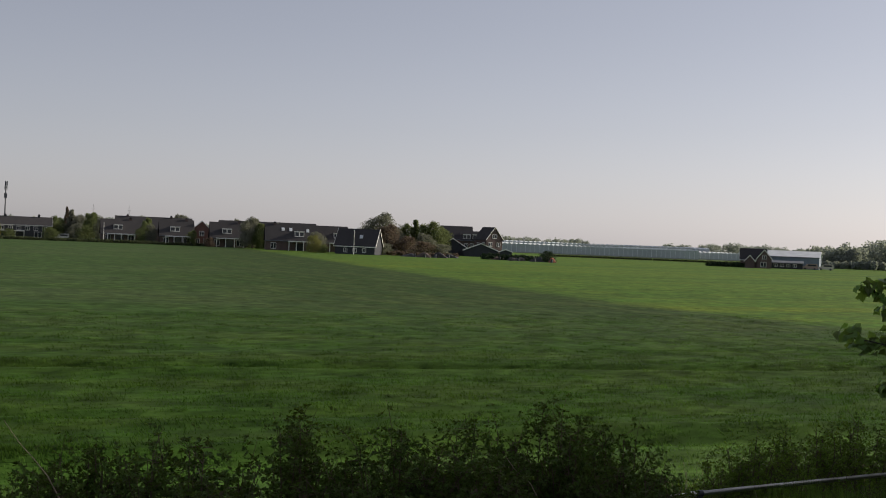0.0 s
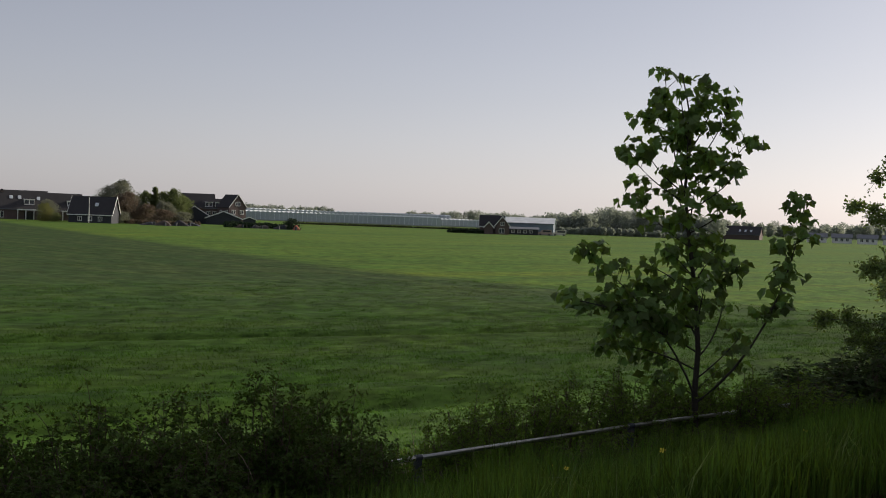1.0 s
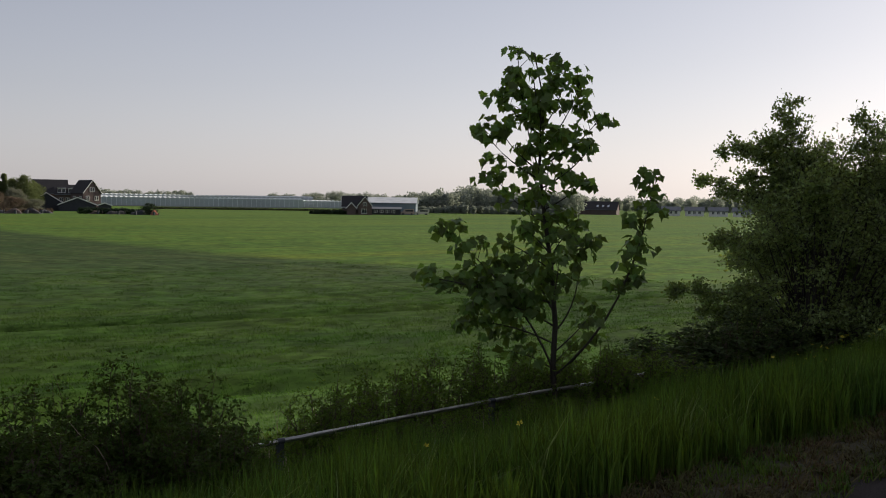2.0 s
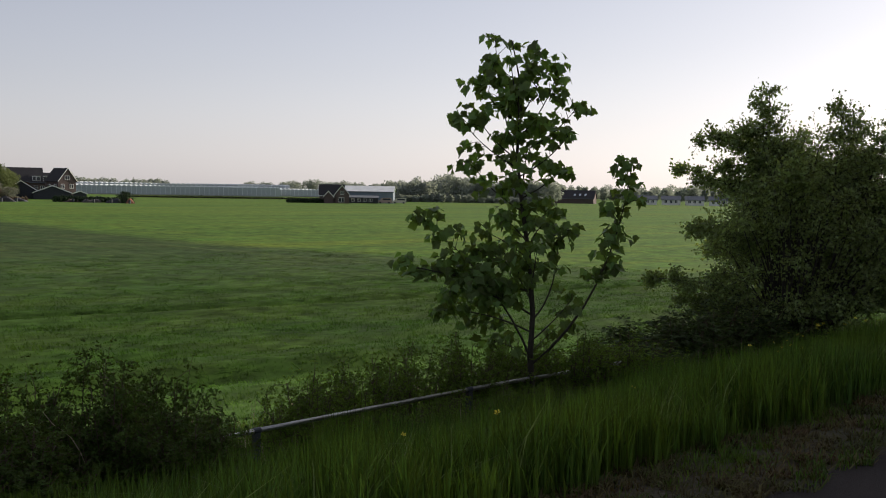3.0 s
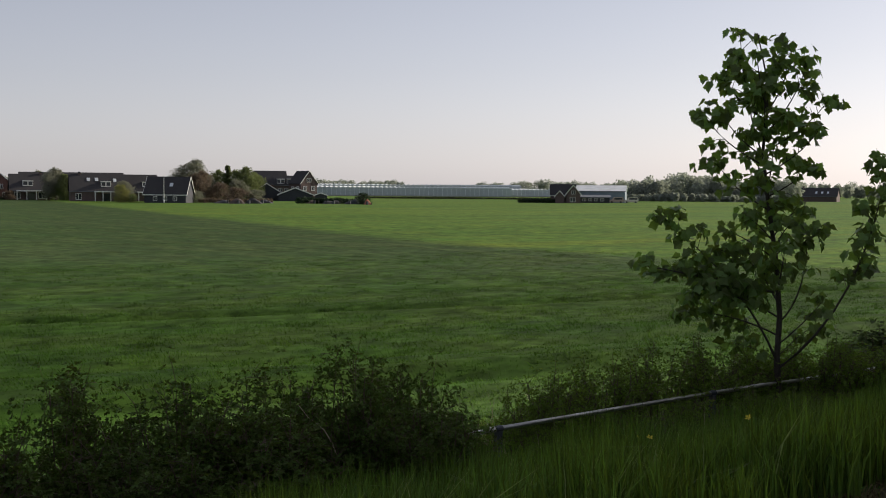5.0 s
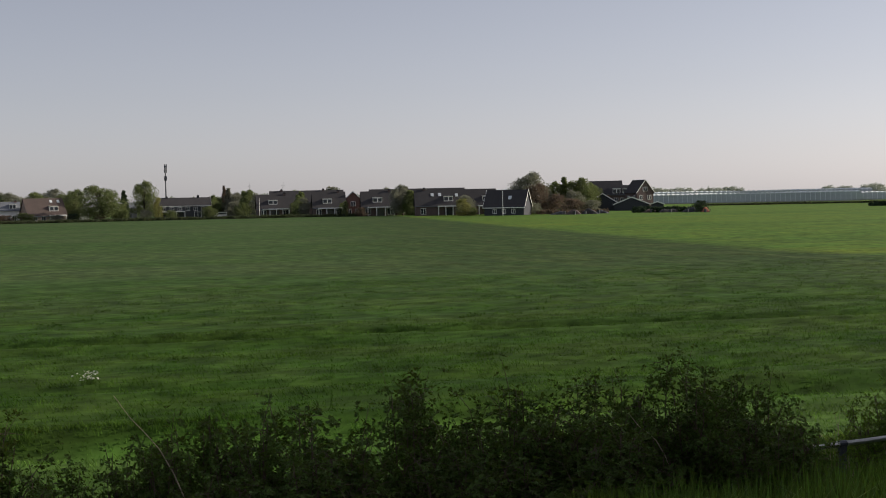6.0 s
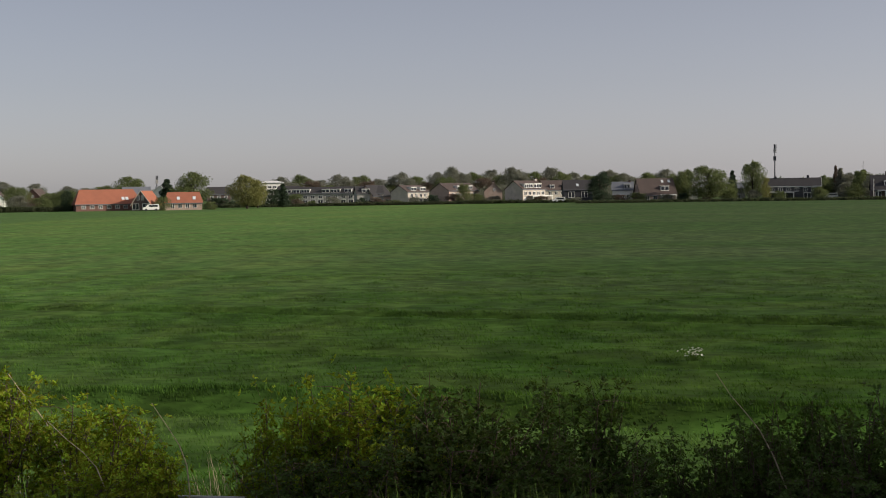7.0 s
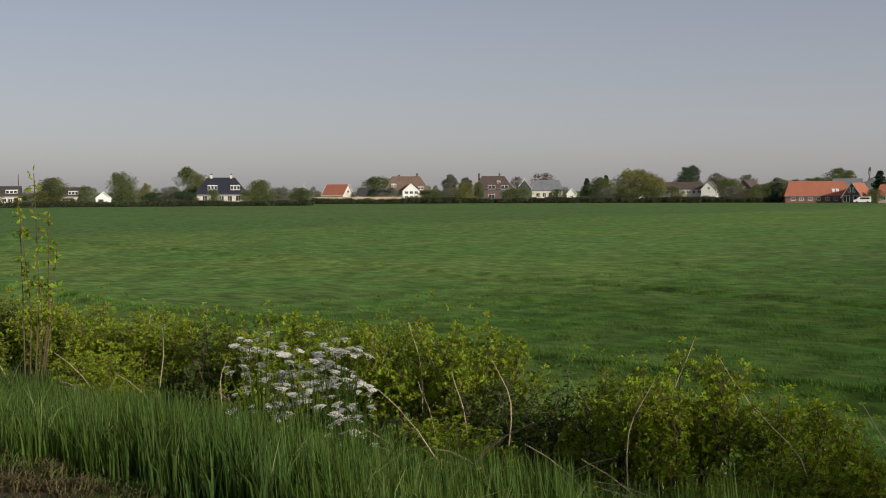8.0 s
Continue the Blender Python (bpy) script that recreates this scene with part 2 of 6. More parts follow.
def field_material(name, leafy=0.0):
    """Meadow: streaks along the furrows, a lush strip and a yellower strip, dry seed heads; backlit and front-lit parts
    put into the colour.
    """
    m = bpy.data.materials.new(name)
    m.use_nodes = True
    n, l = m.node_tree.nodes, m.node_tree.links
    p = n["Principled BSDF"]
    p.inputs["Roughness"].default_value = 0.9
    p.inputs["Specular IOR Level"].default_value = 0.05
    co = n.new("ShaderNodeTexCoord")

    def noise_at(scale, stretch, turn, detail=5):
        mp = n.new("ShaderNodeMapping")
        mp.inputs["Scale"].default_value = stretch
        mp.inputs["Rotation"].default_value = (0, 0, radians(turn))
        l.new(co.outputs["Object"], mp.inputs[0])
        t = n.new("ShaderNodeTexNoise")
        t.inputs["Scale"].default_value, t.inputs["Detail"].default_value = scale, detail
        l.new(mp.outputs[0], t.inputs["Vector"])
        return t.outputs["Fac"]

    def rng(src, a, b, lo=0.0, hi=1.0):
        r = n.new("ShaderNodeMapRange")
        r.interpolation_type = "SMOOTHSTEP"
        for i, v in zip((1, 2, 3, 4), (a, b, lo, hi)):
            r.inputs[i].default_value = v
        l.new(src, r.inputs[0])
        return r.outputs[0]

    def mixed(fac, a, b):
        x = n.new("ShaderNodeMix")
        x.data_type = "RGBA"
        l.new(fac, x.inputs[0])
        for i, c in ((6, a), (7, b)):
            if isinstance(c, tuple):
                x.inputs[i].default_value = (*c, 1)
            else:
                l.new(c, x.inputs[i])
        return x.outputs[2]

    def maths(op, a, b):
        x = n.new("ShaderNodeMath")
        x.operation = op
        for i, v in enumerate((a, b)):
            if isinstance(v, (int, float)):
                x.inputs[i].default_value = v
            else:
                l.new(v, x.inputs[i])
        return x.outputs[0]

    streak = noise_at(0.05, (0.30, 1.0, 1), 11)
    fine_streak = noise_at(0.34, (0.42, 1.0, 1), 11, 8)
    tuft = noise_at(1.3, (0.6, 0.6, 1), 0, 10)
    fleck = noise_at(3.2, (0.42, 1.0, 1), 11.3, 7)
    mottle = noise_at(0.42, (1.0, 0.22, 1), -18, 8)
    base = mixed(rng(streak, 0.38, 0.62), (0.047, 0.078, 0.025), (0.060, 0.084, 0.034))
    base = mixed(rng(fine_streak, 0.5, 0.72, 0, 0.40), base, (0.070, 0.086, 0.033))
    sep = n.new("ShaderNodeSeparateXYZ")
    l.new(co.outputs["Object"], sep.inputs[0])
    x, y = sep.outputs[0], sep.outputs[1]
    lush = maths("ADD", maths("ADD", y, maths("MULTIPLY", x, 0.2)), maths("MULTIPLY", maths("SUBTRACT", streak, 0.5), 60.0))
    base = mixed(rng(lush, 34, 75), mixed(rng(fine_streak, 0.4, 0.65), (0.034, 0.062, 0.014), (0.044, 0.070, 0.017)), base)
    wob = maths("MULTIPLY", maths("SUBTRACT", noise_at(0.03, (1, 1, 1), 0), 0.5), 14.0)
    right = maths("ADD", maths("SUBTRACT", x, maths("MULTIPLY", maths("MAXIMUM", maths("SUBTRACT", y, 75.0), 0.0), 0.245)), maths("MULTIPLY", wob, 0.35))
    # darker colour to the right stands in for grass seen from its shaded side
    backlit = maths("ADD", maths("SUBTRACT", x, maths("MULTIPLY", y, 0.30)), wob)
    base = mixed(maths("MULTIPLY", rng(backlit, -14, 18, 0, 0.85), rng(lush, 40, 90)), base, mixed(rng(mottle, 0.4, 0.62), (0.034, 0.056, 0.018), (0.046, 0.060, 0.022)))
    strip = rng(right, 54.5, 60)
    base = mixed(strip, base, mixed(rng(fine_streak, 0.42, 0.6), (0.078, 0.130, 0.030), (0.096, 0.134, 0.030)))
    far_strip = rng(right, 74, 118)
    base = mixed(far_strip, base, mixed(rng(streak, 0.4, 0.6), (0.086, 0.140, 0.036), (0.102, 0.148, 0.036)))
    swath = noise_at(0.20, (0.045, 1.0, 1), 11.3, 3)
    base = mixed(maths("MULTIPLY", rng(swath, 0.53, 0.66, 0, 0.75), strip), base, (0.060, 0.096, 0.024))
    base = mixed(maths("MULTIPLY", rng(swath, 0.47, 0.36, 0, 0.6), strip), base, (0.124, 0.146, 0.030))
    # lighter colour to the left stands in for front-lit grass
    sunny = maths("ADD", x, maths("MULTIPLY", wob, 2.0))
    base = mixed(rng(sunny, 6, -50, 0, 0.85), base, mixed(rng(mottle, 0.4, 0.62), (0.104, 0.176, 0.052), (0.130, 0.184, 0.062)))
    base = mixed(rng(mottle, 0.48, 0.72, 0, 0.30), base, (0.074, 0.106, 0.032))
    shelf = maths("SUBTRACT", maths("ADD", y, maths("MULTIPLY", x, 0.075)), 21.9)
    near_left = rng(shelf, 0.2, -0.4)
    near_tone = mixed(rng(x, -4, -14), mixed(rng(fine_streak, 0.4, 0.62), (0.056, 0.098, 0.024), (0.068, 0.106, 0.030)), mixed(rng(fine_streak, 0.4, 0.62), (0.096, 0.146, 0.044), (0.116, 0.158, 0.054)))
    base = mixed(near_left, base, near_tone)
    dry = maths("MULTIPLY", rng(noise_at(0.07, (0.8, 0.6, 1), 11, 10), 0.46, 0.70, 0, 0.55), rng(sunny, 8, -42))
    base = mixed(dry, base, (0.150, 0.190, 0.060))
    left = maths("ADD", maths("ADD", x, 101.0), maths("MULTIPLY", wob, 0.4))
    base = mixed(rng(left, 4, -4), base, mixed(rng(streak, 0.4, 0.6), (0.086, 0.136, 0.048), (0.096, 0.144, 0.050)))
    hs = n.new("ShaderNodeHueSaturation")
    hs.inputs["Saturation"].default_value, hs.inputs["Hue"].default_value = 1.12, 0.509
    l.new(base, hs.inputs["Color"])
    # blade copy: colour brightened to offset the blades shading each other
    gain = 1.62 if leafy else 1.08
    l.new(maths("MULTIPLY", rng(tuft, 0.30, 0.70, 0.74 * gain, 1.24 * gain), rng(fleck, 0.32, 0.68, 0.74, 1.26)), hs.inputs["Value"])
    l.new(hs.outputs[0], p.inputs["Base Color"])
    if leafy:
        tr, mx = n.new("ShaderNodeBsdfTranslucent"), n.new("ShaderNodeMixShader")
        mx.inputs[0].default_value = leafy
        l.new(hs.outputs[0], tr.inputs[0])
        l.new(p.outputs[0], mx.inputs[1])
        l.new(tr.outputs[0], mx.inputs[2])
        l.new(mx.outputs[0], n["Material Output"].inputs[0])
        return m
    b = n.new("ShaderNodeBump")
    b.inputs["Strength"].default_value, b.inputs["Distance"].default_value = 0.4, 0.12
    l.new(maths("ADD", tuft, maths("MULTIPLY", fine_streak, 0.5)), b.inputs["Height"])
    l.new(b.outputs[0], p.inputs["Normal"])
    return m


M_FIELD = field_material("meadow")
# same meadow, its colour lifted in place of light lost between blades
M_MEADOW_LIT = field_material("meadow_blade_lit", 0.45)

# ---- building helpers ----


class Geo:
    """Gathers vertices and faces, then makes one mesh."""

    def __init__(self):
        self.v, self.f, self.count = [], [], 0

    def add(self, verts, faces):
        verts = np.asarray(verts, dtype=float)
        self.v.append(verts)
        self.f.extend([tuple(i + self.count for i in f) for f in faces])
        self.count += len(verts)

    def box(self, x0, x1, y0, y1, z0, z1):
        self.add([(x, y, z) for z in (z0, z1) for x, y in ((x0, y0), (x1, y0), (x1, y1), (x0, y1))],
                 [(3, 2, 1, 0), (4, 5, 6, 7), (0, 1, 5, 4), (1, 2, 6, 5), (2, 3, 7, 6), (3, 0, 4, 7)])

    def hull(self, low, high):
        """A solid between two rings of as many points."""
        k = len(low)
        self.add(list(low) + list(high), [tuple(range(k - 1, -1, -1)), tuple(range(k, 2 * k))] + [(i, (i + 1) % k, k + (i + 1) % k, k + i) for i in range(k)])

    def tube(self, pts, r0, r1, sides=5, cap=True):
        pts = [Vector(p) for p in pts]
        k, ring = len(pts), []
        for i, p in enumerate(pts):
            d = (pts[min(i + 1, k - 1)] - pts[max(i - 1, 0)]).normalized()
            a = d.orthogonal().normalized()
            b = d.cross(a)
            r = r0 + (r1 - r0) * i / max(k - 1, 1)
            ring += [p + (a * math.cos(t) + b * math.sin(t)) * r for t in [2 * math.pi * j / sides for j in range(sides)]]
        faces = [(i * sides + j, i * sides + (j + 1) % sides, (i + 1) * sides + (j + 1) % sides, (i + 1) * sides + j) for i in range(k - 1) for j in range(sides)]
        if cap:
            faces += [tuple(range(sides - 1, -1, -1)), tuple(range((k - 1) * sides, k * sides))]
        self.add(ring, faces)

    def leaves(self, at, size, rng, droop=0.2, slim=0.55):
        """Folded four-cornered leaves at the points, turned every way."""
        at = np.asarray(at)
        k = len(at)
        d = rng.normal(size=(k, 3))
        d[:, 2] -= droop
        d /= np.linalg.norm(d, axis=1)[:, None]
        e = rng.normal(size=(k, 3))
        e -= d * (e * d).sum(1)[:, None]
        e /= np.linalg.norm(e, axis=1)[:, None] + 1e-9
        nrm = np.cross(d, e)
        s = (size * rng.uniform(0.6, 1.3, k))[:, None]
        v = np.stack([at, at + d * s * 0.5 + e * s * slim * 0.5 + nrm * s * 0.12, at + d * s, at + d * s * 0.5 - e * s * slim * 0.5 + nrm * s * 0.12], 1).reshape(-1, 3)
        o = self.count + 4 * np.arange(k)
        self.v.append(v)
        self.f.extend(map(tuple, np.stack([o, o + 1, o + 2, o + 3], 1).tolist()))
        self.count += 4 * k

    def sprays(self, at, axis, size, count, rng):
        """Rosettes of slim folded leaflets that open round an axis."""
        at, axis = np.repeat(np.asarray(at), count, 0), np.repeat(np.asarray(axis), count, 0)
        k = len(at)
        e = rng.normal(size=(k, 3))
        e -= axis * (e * axis).sum(1)[:, None]
        e /= np.linalg.norm(e, axis=1)[:, None] + 1e-9
        d = axis * rng.uniform(0.0, 0.9, (k, 1)) + e
        d /= np.linalg.norm(d, axis=1)[:, None]
        w = np.cross(d, axis)
        w /= np.linalg.norm(w, axis=1)[:, None] + 1e-9
        n = np.cross(w, d)
        s = (size * rng.uniform(0.7, 1.3, k))[:, None]
        at = at + d * s * 0.15
        v = np.stack([at, at + d * s * 0.5 + w * s * 0.28 + n * s * 0.10, at + d * s - n * s * 0.12, at + d * s * 0.5 - w * s * 0.28 + n * s * 0.10], 1).reshape(-1, 3)
        o = self.count + 4 * np.arange(k)
        self.v.append(v)
        self.f.extend(map(tuple, np.stack([o, o + 1, o + 2, o + 3], 1).tolist()))
        self.count += 4 * k

    def mesh(self, name, material, smooth=False):
        me = bpy.data.meshes.new(name)
        me.from_pydata(np.concatenate(self.v).tolist(), [], self.f)
        me.materials.append(material)
        if smooth:
            me.polygons.foreach_set("use_smooth", [True] * len(me.polygons))
        return me


def part(name, geo, material, parent, label="", smooth=False):
    ob = new(name, geo.mesh(name, material, smooth))
    ob.parent = parent
    return tagged(ob, label)


def empty(name, m, label, category, group=""):
    ob = new(name)
    ob.empty_display_size = 0.3
    ob.matrix_world = m
    return tagged(ob, label, category, group)


FIELD_Z = -2.6


def spot(az, d, turn=0.0, z=FIELD_Z):
    """A place at heading az and d metres out, its front to the road."""
    return pose(d * math.sin(radians(az)), d * math.cos(radians(az)), z, 0, 0, -az + turn)


def ground_z(x, y):
    """Road, verge, bank and meadow in section."""
    k = [(-1000, -2.6), (-14, -2.6), (-5.0, -0.2), (-3.0, 0.0), (2.8, 0.0), (3.8, -0.05), (6.6, -0.85), (8.4, -1.1), (10.5, -1.5), (17, -2.55), (20, FIELD_Z), (1e5, FIELD_Z)]
    z = np.interp(y, [a for a, _ in k], [b for _, b in k])
    return z


# ---- ground, road ----
def lumps(x, y, size, seed):
    """Smooth random swells of that size in metres, 0 to 1."""
    table = np.random.default_rng(seed).uniform(0, 1, (256, 256))
    u, v = x / size, y / size
    i, j = np.floor(u).astype(int), np.floor(v).astype(int)
    a, b = u - i, v - j
    a, b = a * a * (3 - 2 * a), b * b * (3 - 2 * b)
    at = lambda p, q: table[p % 256, q % 256]
    return (at(i, j) * (1 - a) + at(i + 1, j) * a) * (1 - b) + (at(i, j + 1) * (1 - a) + at(i + 1, j + 1) * a) * b


def relief(x, y):
    """Furrows, ridges and tufts of the meadow, over its level."""
    rough = np.where((y > 9) & (y < 150) & (np.abs(x) < 130), 1.0, 0.0) * np.clip((y - 9) / 8, 0, 1)
    line = y - (38.7 - 0.2 * x) + 0.7 * (lumps(x, y, 3.0, 7) - 0.5)
    rise = -0.46 * np.exp(-(line / 0.6) ** 2) + 0.12 * np.exp(-((line + 1.3) / 0.7) ** 2) + 0.08 * np.exp(-((line - 1.2) / 0.6) ** 2)
    shelf = y + 0.075 * x - 21.9 + 0.5 * np.sin(x / 3.1)
    rise += 0.22 * np.exp(-((shelf - 0.9) / 0.6) ** 2) - 0.14 * np.exp(-((shelf + 0.3) / 0.5) ** 2)
    for off in (-9, 7, 15, 24, 31, 41, 52, 66, 81):
        bend = line - off - 1.5 * np.sin(x / 17 + off)
        rise += (-0.12 * np.exp(-(bend / 0.6) ** 2) + 0.06 * np.exp(-((bend + 1.1) / 0.7) ** 2)) * (0.3 + lumps(x, y, 14.0, off + 40))
    patch = 0.35 + lumps(x, y, 7.0, 12)
    rise += 0.16 * patch * np.maximum(0, lumps(x, y, 0.62, 13) - 0.5) ** 1.3
    return rough * (rise - 0.02)


def build_ground():
    xs = np.unique(np.concatenate([np.linspace(-4500, -130, 18), np.linspace(-130, -42, 100), np.linspace(-42, 60, 370), np.linspace(60, 130, 75), np.linspace(130, 4500, 18)]))
    ys = np.unique(np.concatenate([np.linspace(-4500, -60, 14), np.linspace(-60, -3, 16), np.linspace(-3, 11, 32), np.linspace(11, 46, 165), np.linspace(46, 150, 150), np.linspace(150, 4500, 24)]))
    gx, gy = np.meshgrid(xs, ys)
    gz = ground_z(gx, gy) + relief(gx, gy)
    v = np.stack([gx, gy, gz], -1).reshape(-1, 3)
    w = len(xs)
    faces = [(j * w + i, j * w + i + 1, (j + 1) * w + i + 1, (j + 1) * w + i) for j in range(len(ys) - 1) for i in range(w - 1)]
    g = Geo()
    g.add(v, faces)
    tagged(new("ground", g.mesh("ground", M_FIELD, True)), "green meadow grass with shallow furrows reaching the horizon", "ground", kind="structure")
    r = Geo()
    sec = [(-2.6, 0.004), (-1.2, 0.05), (0.2, 0.065), (1.6, 0.05), (2.78, 0.012), (2.82, -0.12), (-2.64, -0.12)]
    r.hull([(-400, y, z) for y, z in sec], [(400, y, z) for y, z in sec])
    tagged(new("road", r.mesh("road", M_ASPHALT)), "narrow dark grey asphalt dike road", "road", kind="structure")


build_ground()


def grass_edge(x):
    """How far from the road's middle the tall grass begins."""
    return np.interp(x, [-14, -8, -5, 5, 12, 24], [4.15, 4.05, 3.72, 3.58, 3.52, 3.5]) + 0.05 * np.sin(x * 2.1) + 0.04 * np.sin(x * 5.3)


def verge_strip():
    g = Geo()
    xs = np.linspace(-30, 60, 181)
    rng = np.random.default_rng(9)
    out = grass_edge(xs) + 0.15
    rows = [np.stack([xs, np.full_like(xs, 2.70), np.full_like(xs, 0.012)], 1), np.stack([xs, np.full_like(xs, 3.2), 0.02 + rng.normal(0, 0.008, len(xs))], 1), np.stack([xs, out, ground_z(xs, out) + 0.006], 1)]
    n = len(xs)
    g.add(np.concatenate(rows), [(k * n + i, k * n + i + 1, (k + 1) * n + i + 1, (k + 1) * n + i) for k in range(2) for i in range(n - 1)])
    tagged(new("verge", g.mesh("verge", M_SOIL, True)), "bare brown mown verge beside the road", "verge", kind="structure")


verge_strip()

# ---- houses ----


def window(parent, x, y, z, w, h, side="front", bars=1):
    """A framed window on the wall; y is the wall's face (for side walls x is)."""
    def put(g, a0, a1, z0, z1, d0, d1):
        if side == "front":
            g.box(x + a0, x + a1, y - d1, y - d0, z0, z1)
        elif side == "right":
            g.box(x + d0, x + d1, y + a0, y + a1, z0, z1)
        else:
            g.box(x - d1, x - d0, y + a0, y + a1, z0, z1)
    f, t = Geo(), 0.11
    put(f, -w / 2, -w / 2 + t, z, z + h, 0.0, 0.10)
    put(f, w / 2 - t, w / 2, z, z + h, 0.0, 0.10)
    put(f, -w / 2 + t, w / 2 - t, z, z + t, 0.0, 0.12)
    put(f, -w / 2 + t, w / 2 - t, z + h - t, z + h, 0.0, 0.10)
    for i in range(1, bars + 1):
        c = -w / 2 + w * i / (bars + 1)
        put(f, c - t / 2, c + t / 2, z + t, z + h - t, 0.0, 0.08)
    win = part("window", f, M_WHITE, parent)
    g = Geo()
    put(g, -w / 2 + t, w / 2 - t, z + t, z + h - t, 0.01, 0.04)
    part("pane", g, M_PANE, win)


def roof_slab(parent, x0, x1, ya, za, yb, zb, material, thick=0.18, axis="x", hip=(0, 0)):
    """One roof slope from eave (ya, za) to ridge (yb, zb)."""
    def p(u, y, z):
        return (u, y, z) if axis == "x" else (y, u, z)
    low = [p(x0, ya, za), p(x1, ya, za), p(x1 - hip[1], yb, zb), p(x0 + hip[0], yb, zb)]
    g = Geo()
    g.hull(low, [(a, b, c + thick) for a, b, c in low])
    return part("roof", g, material, parent)


def house(label, az, d, w, depth, eave, ridge, wall, roof, turn=0.0, axis="x", hip=0.0, windows=(), side_windows=(), dormers=(), chimneys=(), skylights=(), trim=None, veranda=None, door=None, category="house", group="", name="house", over=0.35):
    """A house with its front (local -y) to the meadow. axis: the way of the ridge."""
    h = empty(name, spot(az, d, turn), label, category, group)
    hw, hd = w / 2, depth / 2
    g = Geo()
    if axis == "x":
        ring = [(-hd, 0), (hd, 0), (hd, eave)] + ([(0, ridge - 0.05)] if not hip else []) + [(-hd, eave)]
        g.hull([(-hw, a, b) for a, b in ring], [(hw, a, b) for a, b in ring])
    else:
        ring = [(-hw, 0), (hw, 0), (hw, eave)] + ([(0, ridge - 0.05)] if not hip else []) + [(-hw, eave)]
        g.hull([(a, -hd, b) for a, b in ring], [(a, hd, b) for a, b in ring])
    part("wall", g, wall, h)
    run, half, length = (hd, hd, hw) if axis == "x" else (hw, hw, hd)
    drop = (ridge - eave) / half * over
    for s in (-1, 1):
        roof_slab(h, -length - over, length + over, s * (half + over), eave - drop, 0, ridge, roof, axis=axis, hip=(hip, hip))
    if hip:
        for s in (-1, 1):
            e = s * (length + over)
            tri = [(e, -half - over, eave - drop), (e, half + over, eave - drop), (e - s * hip, 0, ridge)]
            if axis == "y":
                tri = [(b, a, c) for a, b, c in tri]
            t = Geo()
            t.hull(tri, [(a, b, c + 0.18) for a, b, c in tri])
            part("roof", t, roof, h)
    if trim and not hip:
        ends = (-1,) if axis == "y" else (-1, 1)
        for s in ends:
            for q in (-1, 1):
                e = s * (length + over)
                a, b = (q * (half + over), eave - drop - 0.05), (0, ridge - 0.05)
                lo = [(e, *a), (e, a[0], a[1] + 0.34), (e, b[0], b[1] + 0.34), (e, *b)]
                hi = [(e + s * 0.06, *r[1:]) for r in lo]
                if axis == "y":
                    lo, hi = [(r[1], r[0], r[2]) for r in lo], [(r[1], r[0], r[2]) for r in hi]
                t = Geo()
                t.hull(lo, hi)
                part("bargeboard", t, trim, h)
    if axis == "x":
        t = Geo()
        t.box(-hw - over, hw + over, -hd - over - 0.12, -hd - over, eave - drop - 0.06, eave - drop + 0.16)
        part("gutter", t, M_WHITE if trim else M_ROOF_GREY, h)
    for x, z, ww, hh in windows:
        window(h, x, -hd, z, ww, hh)
    for s, y, z, ww, hh in side_windows:
        window(h, s * hw, y, z, ww, hh, "right" if s > 0 else "left")
    slope = (ridge - eave) / half
    for x, z, ww, hh in dormers:
        y0 = -hd + (z - eave) / slope
        y1 = y0 + hh / slope
        t = Geo()
        t.box(x - ww / 2, x + ww / 2, y0 - 0.15, y1 + 0.2, z, z + hh)
        dm = part("dormer", t, M_WHITE, h, "white boarded dormer")
        t = Geo()
        t.box(x - ww / 2 - 0.12, x + ww / 2 + 0.12, y0 - 0.3, y1 + 0.3, z + hh, z + hh + 0.14)
        part("dormer_roof", t, M_WHITE, dm)
        k = max(1, round(ww / 1.3))
        for i in range(k):
            t = Geo()
            c = x - ww / 2 + ww * (i + 0.5) / k
            t.box(c - ww / k / 2 + 0.14, c + ww / k / 2 - 0.14, y0 - 0.19, y0 - 0.14, z + 0.22, z + hh - 0.18)
            part("pane", t, M_PANE, dm)
    for x, z in skylights:
        y0 = -hd + (z - eave) / slope
        t = Geo()
        t.hull([(x - 0.45, y0, z + 0.2), (x + 0.45, y0, z + 0.2), (x + 0.45, y0 + 0.9 / slope, z + 1.1), (x - 0.45, y0 + 0.9 / slope, z + 1.1)],
               [(x - 0.45, y0 - 0.05, z + 0.28), (x + 0.45, y0 - 0.05, z + 0.28), (x + 0.45, y0 + 0.9 / slope - 0.05, z + 1.18), (x - 0.45, y0 + 0.9 / slope - 0.05, z + 1.18)])
        part("skylight", t, M_GH_ROOF, h)
    for x, y, top in chimneys:
        t = Geo()
        t.box(x - 0.4, x + 0.4, y - 0.4, y + 0.4, ridge - 1.6, ridge + top)
        ch = part("chimney", t, wall if wall is not M_WHITE else M_BRICK_RED, h)
        t = Geo()
        t.box(x - 0.5, x + 0.5, y - 0.5, y + 0.5, ridge + top, ridge + top + 0.15)
        t.box(x - 0.25, x + 0.25, y - 0.25, y + 0.25, ridge + top + 0.15, ridge + top + 0.4)
        part("cap", t, M_ROOF_DARK, ch)
